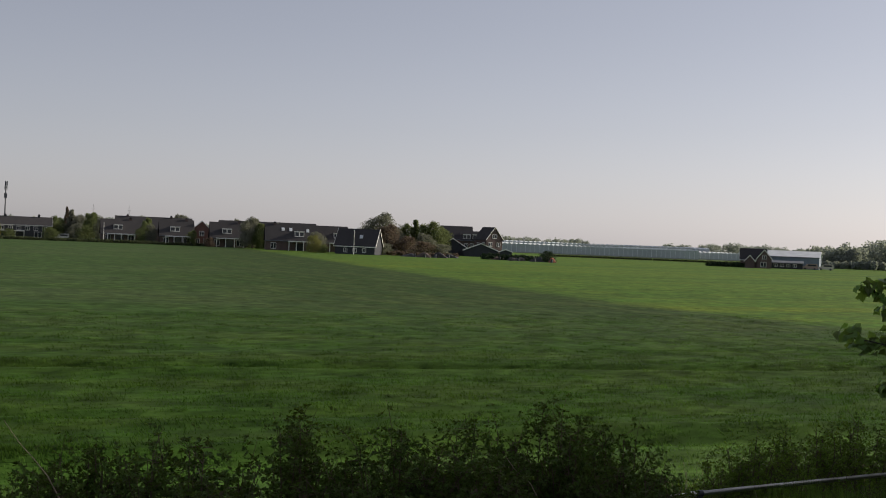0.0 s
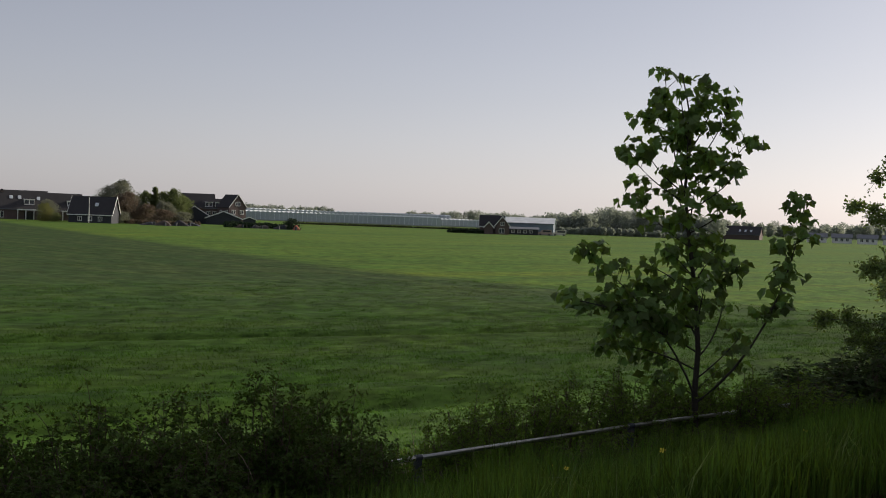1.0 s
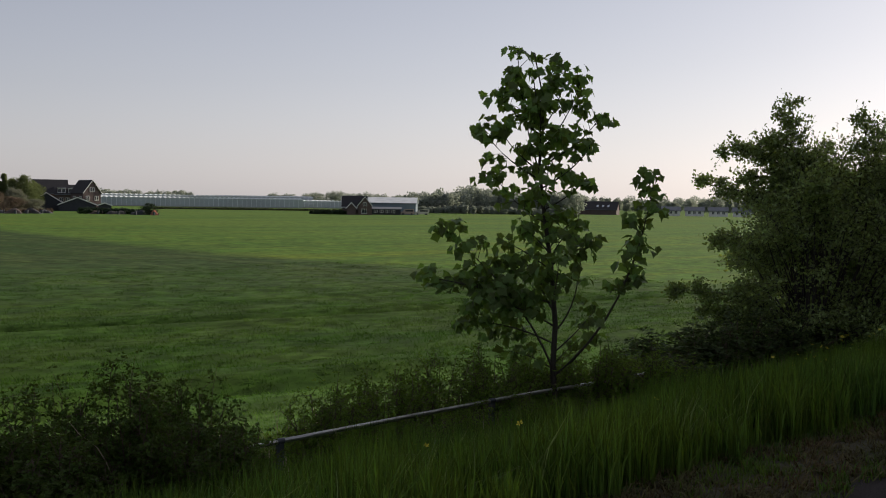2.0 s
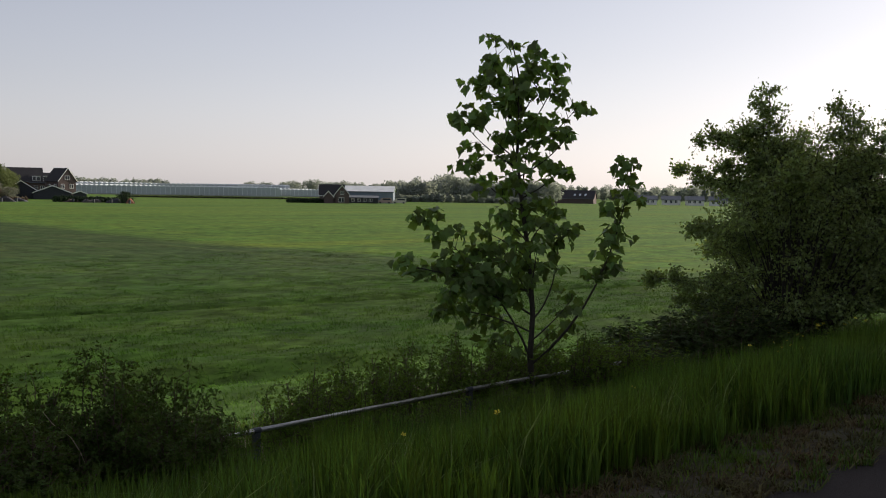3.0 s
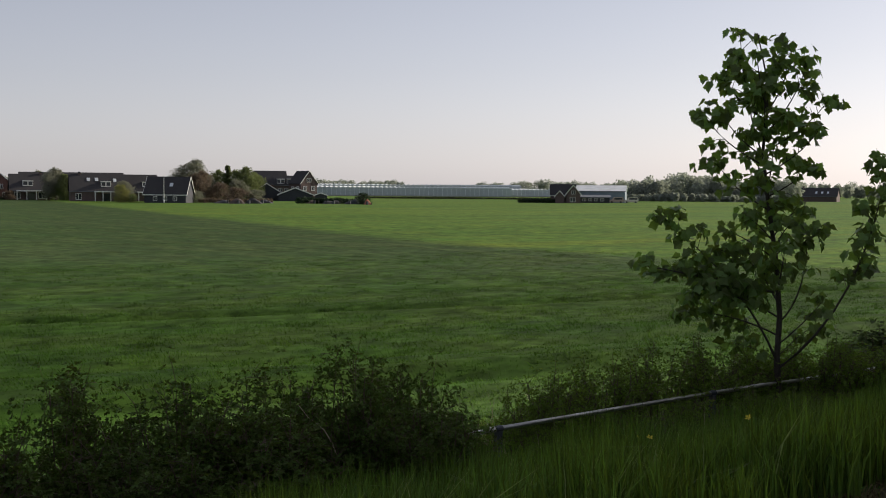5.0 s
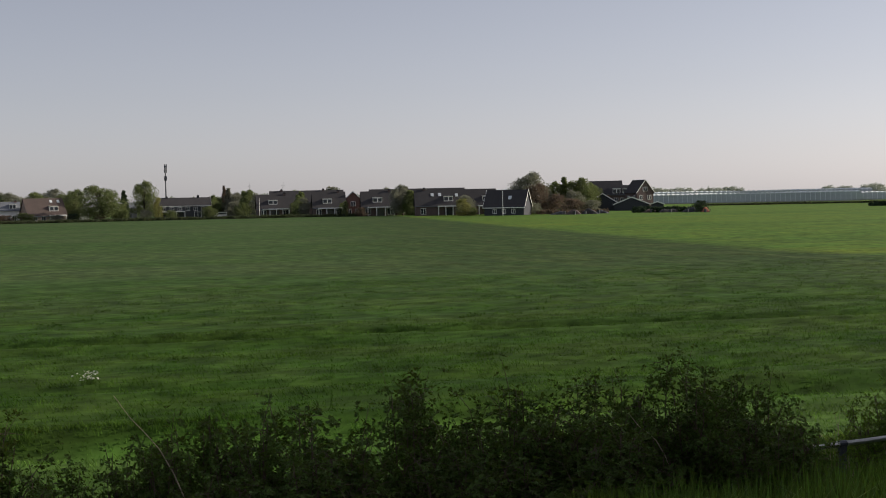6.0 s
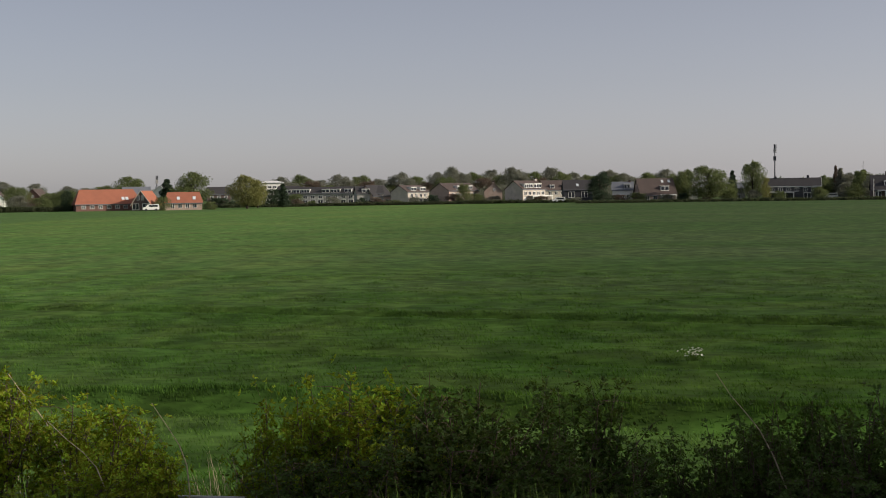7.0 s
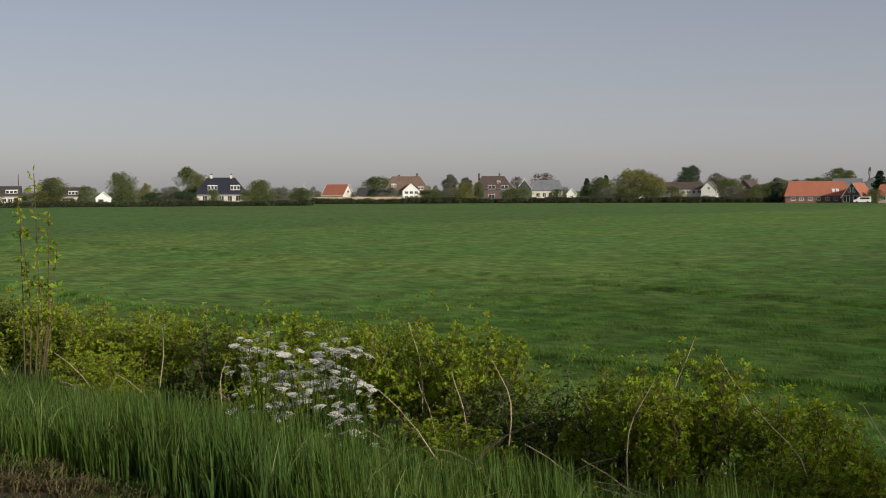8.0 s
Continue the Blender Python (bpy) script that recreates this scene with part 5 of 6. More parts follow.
tagged(new("reed_screen", g.mesh("reed_screen", M_STRAW)), "straw-coloured reed screen fence along a garden", "fence")

# ---- rail along the bank ----
RAIL_Y = 8.17


def build_rail():
    h = empty("pipe_rail", pose(0, RAIL_Y, 0), "weathered galvanised pipe rail on low steel posts", "railing")

    def top(x):
        return float(np.interp(x, [-18, -3, 4.7, 6.1, 6.95, 8.5, 10.5, 12], [-0.58, -0.575, -0.604, -0.592, -0.560, -0.546, -0.530, -0.545]))
    for x0 in np.arange(-17.07, 12, 6.0):
        g = Geo()
        g.tube([(x0 + 5.94 * k / 8, 0, top(x0 + 5.94 * k / 8)) for k in range(9)], 0.022, 0.022, 12)
        part("pipe", g, M_METAL, h, smooth=True)
        g = Geo()
        g.tube([(x0 + 5.90, 0, top(x0 + 5.9)), (x0 + 6.05, 0, top(x0 + 6.05))], 0.027, 0.027, 12)
        part("coupling", g, M_METAL, h)
    for px in np.arange(-17.07, 12, 3.0):
        g = Geo()
        g.box(px - 0.03, px + 0.03, -0.025, 0.025, -1.4, top(px) - 0.02)
        p = part("post", g, M_MAST, h)
        g = Geo()
        g.tube([(px - 0.04, 0, top(px)), (px + 0.04, 0, top(px))], 0.029, 0.029, 10)
        part("clamp", g, M_MAST, p)


build_rail()


# ---- young maple ----
def maple_leaf(size, bend):
    """A five-lobed pointed leaf lying along +y, stalk end at the origin, gently cupped."""
    half = [(0.0, 0.05), (0.16, -0.06), (0.44, 0.0), (0.40, 0.16), (0.50, 0.26), (0.68, 0.50), (0.54, 0.54), (0.48, 0.68), (0.30, 0.64), (0.28, 0.80), (0.15, 0.86), (0.0, 1.06)]
    ring = [(x, y) for x, y in half] + [(-x, y) for x, y in half[-2:0:-1]]
    pts = [(x * size, y * size, bend * size * (abs(x) * 0.40 - 0.38 * y * y)) for x, y in ring] + [(0, 0.34 * size, -0.03 * size)]
    g = Geo()
    c = len(ring)
    g.add(pts, [(i, (i + 1) % c, c) for i in range(c)])
    g.tube([(0, -0.25 * size, -0.04 * size), (0, 0.05 * size, 0)], 0.0018, 0.0014, 3, cap=False)
    return g


def young_maple():
    """A slim leader, a crown in two tiers, and long low limbs on both sides."""
    rng = np.random.default_rng(18)
    root = empty("young_maple", pose(11.044, 8.155, -1.10, 0, 0, -54.2), "young maple with large green leaves on thin stems beside a rail", "tree")
    wood, tufts = Geo(), []

    def bez(a, b, c, k):
        return [a * (1 - t) ** 2 + b * 2 * t * (1 - t) + c * t * t for t in [i / (k - 1) for i in range(k)]]

    trunk = [Vector(q) for q in ((0.03, 0, -0.15), (0.0, 0, 0.5), (-0.02, 0.02, 0.85), (0.0, 0, 1.32), (-0.06, 0.01, 2.0), (-0.15, 0, 2.58), (-0.22, 0.02, 3.15), (-0.18, 0, 3.6), (-0.20, 0, 4.0), (-0.30, 0.01, 4.46))]
    wood.tube(trunk, 0.042, 0.006, 8)

    def on_trunk(z):
        for a, b in zip(trunk, trunk[1:]):
            if z <= b.z:
                return a.lerp(b, max(0.0, (z - a.z) / (b.z - a.z)))
        return trunk[-1]

    def twig(p, way, length, r):
        end = p + way.normalized() * length
        wood.tube([p, p.lerp(end, 0.5) + Vector((0, 0, length * 0.08)), end], r, 0.0022, 4, cap=False)
        tufts.append((end, way.normalized(), int(rng.integers(3, 6))))
        if length > 0.16:
            tufts.append((p.lerp(end, 0.55), way.normalized(), 2))

    def dress(line, bare, step, reach):
        """Twigs with leaf tufts along a stem, none on its first stretch."""
        run = sum((b - a).length for a, b in zip(line, line[1:]))
        n = max(3, int(run * (1 - bare) / step))
        for i in range(n):
            f = (bare + (1 - bare) * (i + rng.uniform(0, 1)) / n) * (len(line) - 1)
            k = min(int(f), len(line) - 2)
            p, d = line[k].lerp(line[k + 1], f - k), (line[k + 1] - line[k]).normalized()
            side = Vector(rng.normal(size=3))
            side -= d * side.dot(d)
            twig(p, side.normalized() * 0.9 + d * 0.45 + Vector((0, 0, 0.15)), reach * rng.uniform(0.35, 1.1), 0.005)
        tufts.append((line[-1], (line[-1] - line[-2]).normalized(), 6))

    def limb(z, bow, tip, r=0.016, bare=0.3, step=0.085, reach=0.2):
        p = on_trunk(z)
        line = bez(p, Vector(bow), Vector(tip), 9)
        wood.tube(line, r, 0.004, 6, cap=False)
        dress(line, bare, step, reach)
        return line

    # long low limbs
    limb(0.72, (0.90, 0.05, 1.45), (1.10, 0.05, 3.06), 0.019, 0.48, 0.046, 0.22)
    limb(0.80, (-0.40, -0.1, 1.75), (-1.34, -0.15, 2.42), 0.016, 0.34, 0.045, 0.23)
    limb(1.58, (-0.7, -0.2, 1.72), (-1.52, -0.25, 1.88), 0.016, 0.20, 0.045, 0.22)
    limb(1.10, (-0.6, 0.1, 1.38), (-1.12, 0.15, 1.30), 0.012, 0.22, 0.045, 0.20)
    limb(1.30, (-0.5, -0.2, 1.62), (-0.95, -0.25, 1.62), 0.012, 0.18, 0.045, 0.22)
    limb(1.65, (-0.35, 0.1, 2.0), (-0.72, 0.1, 2.05), 0.010, 0.2, 0.06, 0.18)
    limb(0.80, (-0.25, -0.15, 1.0), (-0.5, -0.2, 1.02), 0.007, 0.35, 0.09, 0.13)
    limb(0.85, (0.2, 0.2, 1.1), (0.38, 0.25, 1.2), 0.007, 0.35, 0.09, 0.13)
    limb(1.25, (0.30, 0.1, 1.55), (0.28, 0.1, 2.34), 0.012, 0.45, 0.08, 0.17)
    limb(1.45, (-0.2, 0.5, 1.75), (-0.45, 0.75, 2.1), 0.012, 0.25, 0.08, 0.18)
    limb(1.60, (0.0, -0.4, 1.8), (0.05, -0.7, 2.15), 0.012, 0.25, 0.08, 0.18)
    limb(1.0, (0.25, -0.2, 1.25), (0.46, -0.3, 1.55), 0.010, 0.45, 0.11, 0.14)
    # waist
    for z, x, y in ((1.95, -0.58, 0.1), (2.0, 0.42, 0.0), (2.15, -0.40, -0.3), (2.2, 0.18, 0.35), (2.05, 0.1, -0.4)):
        limb(z, (x * 0.6 - 0.05, y * 0.6, z + 0.26), (x, y, z + 0.30), 0.009, 0.2, 0.085, 0.15)
    # upper crown
    for z, x, y, up in ((2.60, -0.72, 0.0, 0.42), (2.75, 0.30, 0.1, 0.22), (2.72, -0.30, 0.5, 0.4), (2.8, -0.1, -0.5, 0.35), (3.0, 0.36, -0.2, 0.35), (3.1, -0.90, 0.1, 0.50), (3.2, -0.66, -0.3, 0.35),
                        (3.25, 0.48, 0.05, 0.48), (3.3, -0.2, 0.55, 0.5), (3.35, -0.2, -0.5, 0.5), (3.2, -0.50, 0.1, 1.28), (3.45, 0.24, 0.0, 0.68), (3.6, -0.70, 0.1, 0.42), (3.7, 0.05, 0.3, 0.45), (3.7, -0.3, -0.35, 0.5), (3.9, 0.02, 0.0, 0.42), (3.95, -0.55, 0.05, 0.28)):
        p = on_trunk(z)
        limb(z - 0.10, (p.x + (x - p.x) * 0.7, y * 0.6, z + up * 0.3), (x, y, z + up + 0.02), 0.009, 0.15, 0.092, 0.24)
    dress(trunk[5:9], 0.05, 0.10, 0.32)
    dress(trunk[3:6], 0.1, 0.06, 0.34)
    part("trunk", wood, M_BARK, root, "thin grey-brown trunk with forked stems", smooth=True)
    sorts = ((0.085, 0.5), (0.10, 0.9), (0.112, 0.4), (0.075, 1.2))
    shapes = [maple_leaf(a, b).mesh("leaf", M_MAPLE) for a, b in sorts]
    spare = [maple_leaf(a, b) for a, b in sorts]
    rest, j = Geo(), 0
    for q in rng.permutation(len(tufts)):
        p, way, k = tufts[q]
        for i in range(k):
            az = math.atan2(way.y, way.x) + 2 * math.pi * i / k + rng.uniform(-0.5, 0.5)
            s = int(rng.integers(0, 4))
            out = Vector((math.cos(az), math.sin(az), 0.1)) * sorts[s][0] * rng.uniform(0.2, 0.8)
            m = Matrix.LocRotScale(p + out + Vector(rng.normal(0, 0.02, 3)), Euler((radians(rng.uniform(-85, 0)), radians(rng.uniform(-45, 45)), az - math.pi / 2)), [rng.uniform(0.8, 1.25)] * 3)
            if j < 300:
                leaf = new("leaf", shapes[s])
                leaf.parent = root
                leaf.matrix_local = m
            else:
                mm = np.array(m)
                rest.add(np.concatenate(spare[s].v) @ mm[:3, :3].T + mm[:3, 3], spare[s].f)
            j += 1
    tagged(part("foliage", rest, M_MAPLE_J, root), kind="stuff")


young_maple()


# ---- shrubs of the bank ----
def shrub(seed, wide, high, leaf, count, material, bare=0.0, name="shrub"):
    """Many arching stems from the ground, side twigs, small leaves thick towards the top."""
    rng = np.random.default_rng(seed)
    root = new(name)
    wood, pts = Geo(), []
    stems = 34
    twigs = []
    for i in range(stems):
        a = rng.uniform(0, 6.28)
        b = Vector((math.cos(a), math.sin(a), 0)) * rng.uniform(0.0, wide * 0.24)
        h = high * rng.uniform(0.62, 1.04)
        out = wide * 0.5 * rng.uniform(0.2, 1.0)
        tip = Vector((math.cos(a) * out, math.sin(a) * out, h * (1.0 - 0.38 * (out / (wide * 0.5)) ** 2)))
        mid = b.lerp(tip, 0.45) + Vector((0, 0, h * 0.2))
        line = [b * (1 - t) ** 2 + mid * 2 * t * (1 - t) + tip * t * t for t in (0, 0.2, 0.4, 0.6, 0.8, 1)]
        wood.tube(line, 0.010, 0.003, 4, cap=False)
        for j in range(11):
            t = rng.uniform(0.30 + 0.25 * bare, 1.0)
            p = b * (1 - t) ** 2 + mid * 2 * t * (1 - t) + tip * t * t
            e = p + Vector(rng.normal(size=3)).normalized() * rng.uniform(0.08, 0.26) * wide * 0.7 + Vector((0, 0, 0.05))
            wood.tube([p, p.lerp(e, 0.5) + Vector((0, 0, 0.02)), e], 0.0035, 0.0015, 3, cap=False)
            twigs.append((p, e))
    k = max(2, count // (7 * len(twigs)))
    axes = []
    for p, e in twigs:
        t = rng.uniform(0.2, 1.05, (k, 1))
        pts.append(np.array(p) * (1 - t) + np.array(e) * t + rng.normal(0, 0.05, (k, 3)) * (wide / 1.4))
        a = np.array((e - p).normalized())[None] * 0.6 + rng.normal(0, 0.45, (k, 3)) + (0, 0, 0.75)
        axes.append(a / np.linalg.norm(a, axis=1)[:, None])
    part("branching", wood, M_TWIG, root)
    g = Geo()
    g.sprays(np.concatenate(pts), np.concatenate(axes), leaf, 7, rng)
    part("foliage", g, material, root)
    return root


KINDS = {}


def plant(kind, x, y, wide, high, label, seed, z=None, group="shrubs along the rail"):
    """kind: shade shrub, young yellow shrub, thin shrub."""
    key = (kind, seed % 3)
    if key not in KINDS:
        spec = {"green": (1.5, 1.35, 0.037, 15700, M_HEDGE, 0.0), "yellow": (1.5, 1.35, 0.037, 15700, M_HEDGE_Y, 0.75), "thin": (1.5, 1.35, 0.036, 7900, M_HEDGE_LIT, 0.4), "dark": (1.5, 1.35, 0.050, 8000, M_BRAMBLE, 0.0)}[kind]
        KINDS[key] = [shrub(31 + 5 * (seed % 3) + len(kind), *spec), False]
    root, used = KINDS[key]
    zz = float(ground_z(x, y)) if z is None else z
    m = pose(x, y, zz - 0.05, 0, 0, seed * 67 % 360) @ Matrix.Diagonal((wide / 1.5, wide / 1.5, high / (1.40 if kind != "yellow" else 1.28), 1))
    if used:
        root = copy_thing(root, Matrix.Identity(4))
    else:
        KINDS[key][1] = True
    root.matrix_world = m
    return tagged(root, label, "shrub", group)


rs = random.Random(4)
DARK_L, THIN_L, YEL_L = "dense green shrub with small leaves beside a rail", "thin twiggy shrub with sparse leaves beside a rail", "shrub with fresh yellow-green leaves on the bank"
# x, top height over the road, width
for i, (x, top, w) in enumerate(((-1.55, 0.26, 1.45), (-0.85, 0.34, 1.5), (-0.15, 0.28, 1.35), (-0.5, 0.16, 1.3), (-1.2, 0.2, 1.3), (0.55, -0.15, 0.8), (1.45, 0.22, 1.3), (2.15, 0.28, 1.5), (3.0, 0.28, 1.45), (3.8, 0.28, 1.5), (4.7, 0.24, 1.4), (5.35, 0.26, 1.3), (6.05, 0.18, 1.15), (1.05, 0.06, 1.1))):
    y = 8.25 + rs.uniform(-0.15, 0.25)
    sort, lab = ("yellow", YEL_L) if x < -1.2 else ("green", DARK_L)
    plant(sort, x, y, w, top + 1.12, lab, i)
    if top > 0.1:
        plant("green", x + rs.uniform(-0.3, 0.3), y - rs.uniform(0.45, 0.7), w * 0.95, top + 0.72, DARK_L, i + 1)
for i, (x, top, w) in enumerate(((8.05, -0.02, 1.1), (8.75, 0.05, 1.2), (9.55, 0.12, 1.3), (10.35, 0.15, 1.3), (7.75, -0.3, 0.8), (11.0, 0.05, 1.2), (11.5, 0.0, 1.1))):
    plant("thin", x, 8.55 + rs.uniform(-0.1, 0.2), w, top + 1.12, THIN_L, i)
for i, (x, top, w) in enumerate(((8.5, -0.40, 0.8), (9.3, -0.36, 0.9), (10.1, -0.34, 0.9), (10.8, -0.40, 0.8))):
    plant("thin", x, 7.75 + rs.uniform(-0.08, 0.08), w, top + 1.0, THIN_L, i + 1)
for i, (x, top, w) in enumerate(((12.0, 0.0, 1.4), (12.7, -0.08, 1.5), (13.5, -0.25, 1.5), (11.6, -0.4, 0.9))):
    plant("thin", x, 8.1 + rs.uniform(-0.1, 0.2), w, top + 1.12, THIN_L, i)
for i, (x, top, w) in enumerate(((14.0, -0.32, 1.9), (15.0, -0.05, 2.2), (16.1, 0.05, 2.4), (14.4, -0.45, 1.7), (17.2, 0.1, 2.4), (19, 0.0, 2.2))):
    plant("dark", x, 8.6 + rs.uniform(-0.2, 0.3), w, top + 1.15, "dark dense bramble shrub at the foot of a hawthorn", i)
k = 0
x = -3.55
while x > -17.5:
    top = 0.16 + rs.uniform(-0.12, 0.12) + (0.1 if x < -9.2 else 0.15 if x < -6.2 else 0.0)
    plant("yellow" if k % 5 != 3 else "green", x, 8.2 + rs.uniform(-0.2, 0.2), 1.35, top + 1.12, YEL_L, k)
    if k % 3 == 0:
        plant("yellow", x + rs.uniform(-0.3, 0.3), 7.35 + rs.uniform(-0.15, 0.15), 1.15, top + 0.62, YEL_L, k + 1)
    x -= rs.uniform(0.72, 0.95)
    k += 1
plant("yellow", -2.2, 8.3, 0.9, 1.2, YEL_L, 2)
plant("yellow", -3.1, 8.0, 0.7, 0.85, YEL_L, 1)


# ---- hawthorn ----
def hawthorn(seed, count):
    """A dense thorn bush: many stems to leaf clumps in a broad dome, ragged arms that stick out of it."""
    rng = np.random.default_rng(seed)
    root = new("hawthorn")
    wood, clumps = Geo(), []
    for i in range(120):
        d = Vector(rng.normal(size=3)).normalized()
        r = rng.uniform(0.25, 1.0) ** 0.5
        c = Vector((d.x * 1.62 * r + 0.12, d.y * 1.55 * r, 1.95 + d.z * 1.80 * r))
        if d.z > 0.3:
            c.z += 0.35 * math.sin(3.1 * c.x + 1.2) * math.cos(2.3 * c.y)
        clumps.append((c, rng.uniform(0.26, 0.46), 0.72))
    arms = (((-0.5, 0.0, 2.8), (-0.55, 0.0, 4.45), 0.34), ((-0.1, -0.2, 3.3), (-1.0, -0.2, 3.85), 0.32), ((-0.2, 0.2, 3.0), (-1.3, 0.2, 3.25), 0.32), ((-0.5, -0.1, 3.3), (-1.55, -0.1, 3.72), 0.30), ((-0.9, 0.1, 2.8), (-1.98, 0.1, 3.10), 0.20), ((-0.9, 0.0, 1.9), (-1.80, 0.0, 2.2), 0.34), ((-0.9, -0.2, 0.9), (-1.7, -0.2, 0.9), 0.42), ((-0.6, -0.9, 0.8), (0.8, -1.3, 0.8), 0.42),
            ((-1.1, -0.3, 1.2), (-2.45, -0.3, 1.32), 0.16), ((0.5, 0.2, 2.7), (0.62, 0.2, 4.20), 0.40), ((0.9, 0.0, 2.6), (1.45, 0.0, 4.0), 0.42), ((1.0, 0.4, 2.2), (2.0, 0.5, 3.3), 0.30), ((1.2, -0.4, 1.5), (2.1, -0.5, 1.9), 0.30),
            ((0.0, -0.9, 2.6), (-0.2, -1.8, 3.2), 0.28), ((0.2, 0.9, 2.6), (0.3, 1.8, 3.4), 0.28))
    feet = []
    for a, b, r in arms:
        a, b = Vector(a), Vector(b)
        bow = a.lerp(b, 0.5) + Vector((0, 0, 0.12))
        arm = [a * (1 - t) ** 2 + bow * 2 * t * (1 - t) + b * t * t for t in [q / 9 for q in range(10)]]
        wood.tube([a * 0.4 + Vector((0, 0, 0.3)), *arm], 0.022, 0.004, 5, cap=False)
        for t, c in enumerate(arm):
            feet.append((c + Vector(rng.normal(0, 0.07, 3)), r * (1.2 - 0.075 * t) * rng.uniform(0.75, 1.15), 0.62))
    twigs = []
    for k, (c, r, flat) in enumerate(clumps + feet):
        if k < len(clumps):
            b = Vector((rng.uniform(-0.3, 0.3), rng.uniform(-0.3, 0.3), -0.1))
            mid = b.lerp(c, 0.45) + Vector((rng.uniform(-0.12, 0.12), rng.uniform(-0.12, 0.12), 0.15 * c.z))
            wood.tube([b * (1 - t) ** 2 + mid * 2 * t * (1 - t) + c * t * t for t in [q / 6 for q in range(7)]], 0.026, 0.005, 5, cap=False)
        for j in range(int(18 + 40 * r)):
            d = Vector(rng.normal(size=3))
            d = Vector((d.x, d.y, d.z * flat + 0.15)).normalized() * r * (rng.uniform(0.55, 1.25) if j % 5 else rng.uniform(1.2, 1.9))
            p = c + d * rng.uniform(0.0, 0.35)
            e = c + d
            wood.tube([p, e], 0.0035, 0.0015, 3, cap=False)
            twigs.append((p, e))
    kk = max(4, count // len(twigs))
    pts = []
    for p, e in twigs:
        t = rng.uniform(0.15, 1.08, (kk, 1))
        pts.append(np.array(p) * (1 - t) + np.array(e) * t + rng.normal(0, 0.035, (kk, 3)))
    part("branching", wood, M_BARK, root, "dark forked stems")
    g = Geo()
    g.leaves(np.concatenate(pts), 0.062, rng, 0.1, 0.66)
    part("foliage", g, M_HAW, root)
    return root


HAW_L = "large dark hawthorn bush with ragged outline beside the road"
haw = tagged(hawthorn(3, 70000), HAW_L, "bush", "hawthorns beside the road")
haw.matrix_world = pose(18.45, 8.25, -1.1, 0, 0, -65.4)
# the last two stand unseen by the road, added to shade the verge
for x, y, s, a in ((21.6, 9.2, 0.95, 130), (26.0, 8.4, 0.95, 250), (31.5, 8.6, 1.0, 10), (22.6, 5.4, 0.80, 200), (27.0, 4.9, 1.1, 300)):
    c = copy_thing(haw, Matrix.Identity(4))
    c.matrix_world = pose(x, y, -1.1, 0, 0, a) @ Matrix.Diagonal((s, s, s * 0.98, 1))
# unseen roadside trees further along, added so that their shade lies on the verge
SHADE_TREES = [("round", 24.0, -4.2, 11.0), ("round", 31.0, -4.8, 15.0), ("round", 40.0, -4.8, 16.0), ("round", 34.0, 3.9, 13.6), ("round", 41.5, 4.2, 16.0), ("round", 17.0, -4.6, 8.5), ("round", 27.5, 3.7, 12.0), ("round", 10.5, -5.6, 9.5), ("round", 20.5, -7.5, 11.0), ("round", 14.0, -8.5, 12.0), ("round", 23.0, 3.8, 8.5)]
masters = {}
for i, (kind, x, y, hh) in enumerate(SHADE_TREES):
    if kind not in masters:
        t = masters[kind] = crown_tree(kind, 51 + i, "roadside_tree")
    else:
        t = copy_thing(masters[kind], Matrix.Identity(4))
    t.matrix_world = pose(x, y, 0.0, 0, 0, 70 * i) @ Matrix.Diagonal((*[hh / (9.6 if y < 0 else 12.5)] * 2, hh / 10, 1))
    tagged(t, "unseen leafy roadside tree added to shade the verge", "tree", "trees along the road")


# ---- sapling with buds beside the hedge ----
def bud_sapling():
    rng = np.random.default_rng(15)
    x, y = -12.0, 7.0
    h = empty("bud_sapling", pose(x, y, float(ground_z(x, y))), "thin sapling shoots with opening buds above the hedge", "sapling")
    for i in range(6):
        a, top = rng.uniform(-0.62, 0.62), rng.uniform(1.7, 2.95)
        line = [(a * 0.3, 0, 0), (a * 0.7, 0.05, top * 0.5), (a, rng.uniform(-0.1, 0.1), top)]
        g = Geo()
        g.tube(line, 0.009, 0.004, 5)
        s = part("shoot", g, M_TWIG, h)
        pts = []
        for j in range(9):
            f = rng.uniform(0.35, 1.0)
            c = Vector(line[1]).lerp(Vector(line[2]), (f - 0.3) / 0.7)
            pts += [np.array(c) + rng.normal(0, 0.03, 3) for _ in range(4)]
        g = Geo()
        g.leaves(np.array(pts), 0.075, rng, -0.2, 0.6)
        tagged(part("bud_growth", g, M_HEDGE_Y, s), kind="stuff")


bud_sapling()


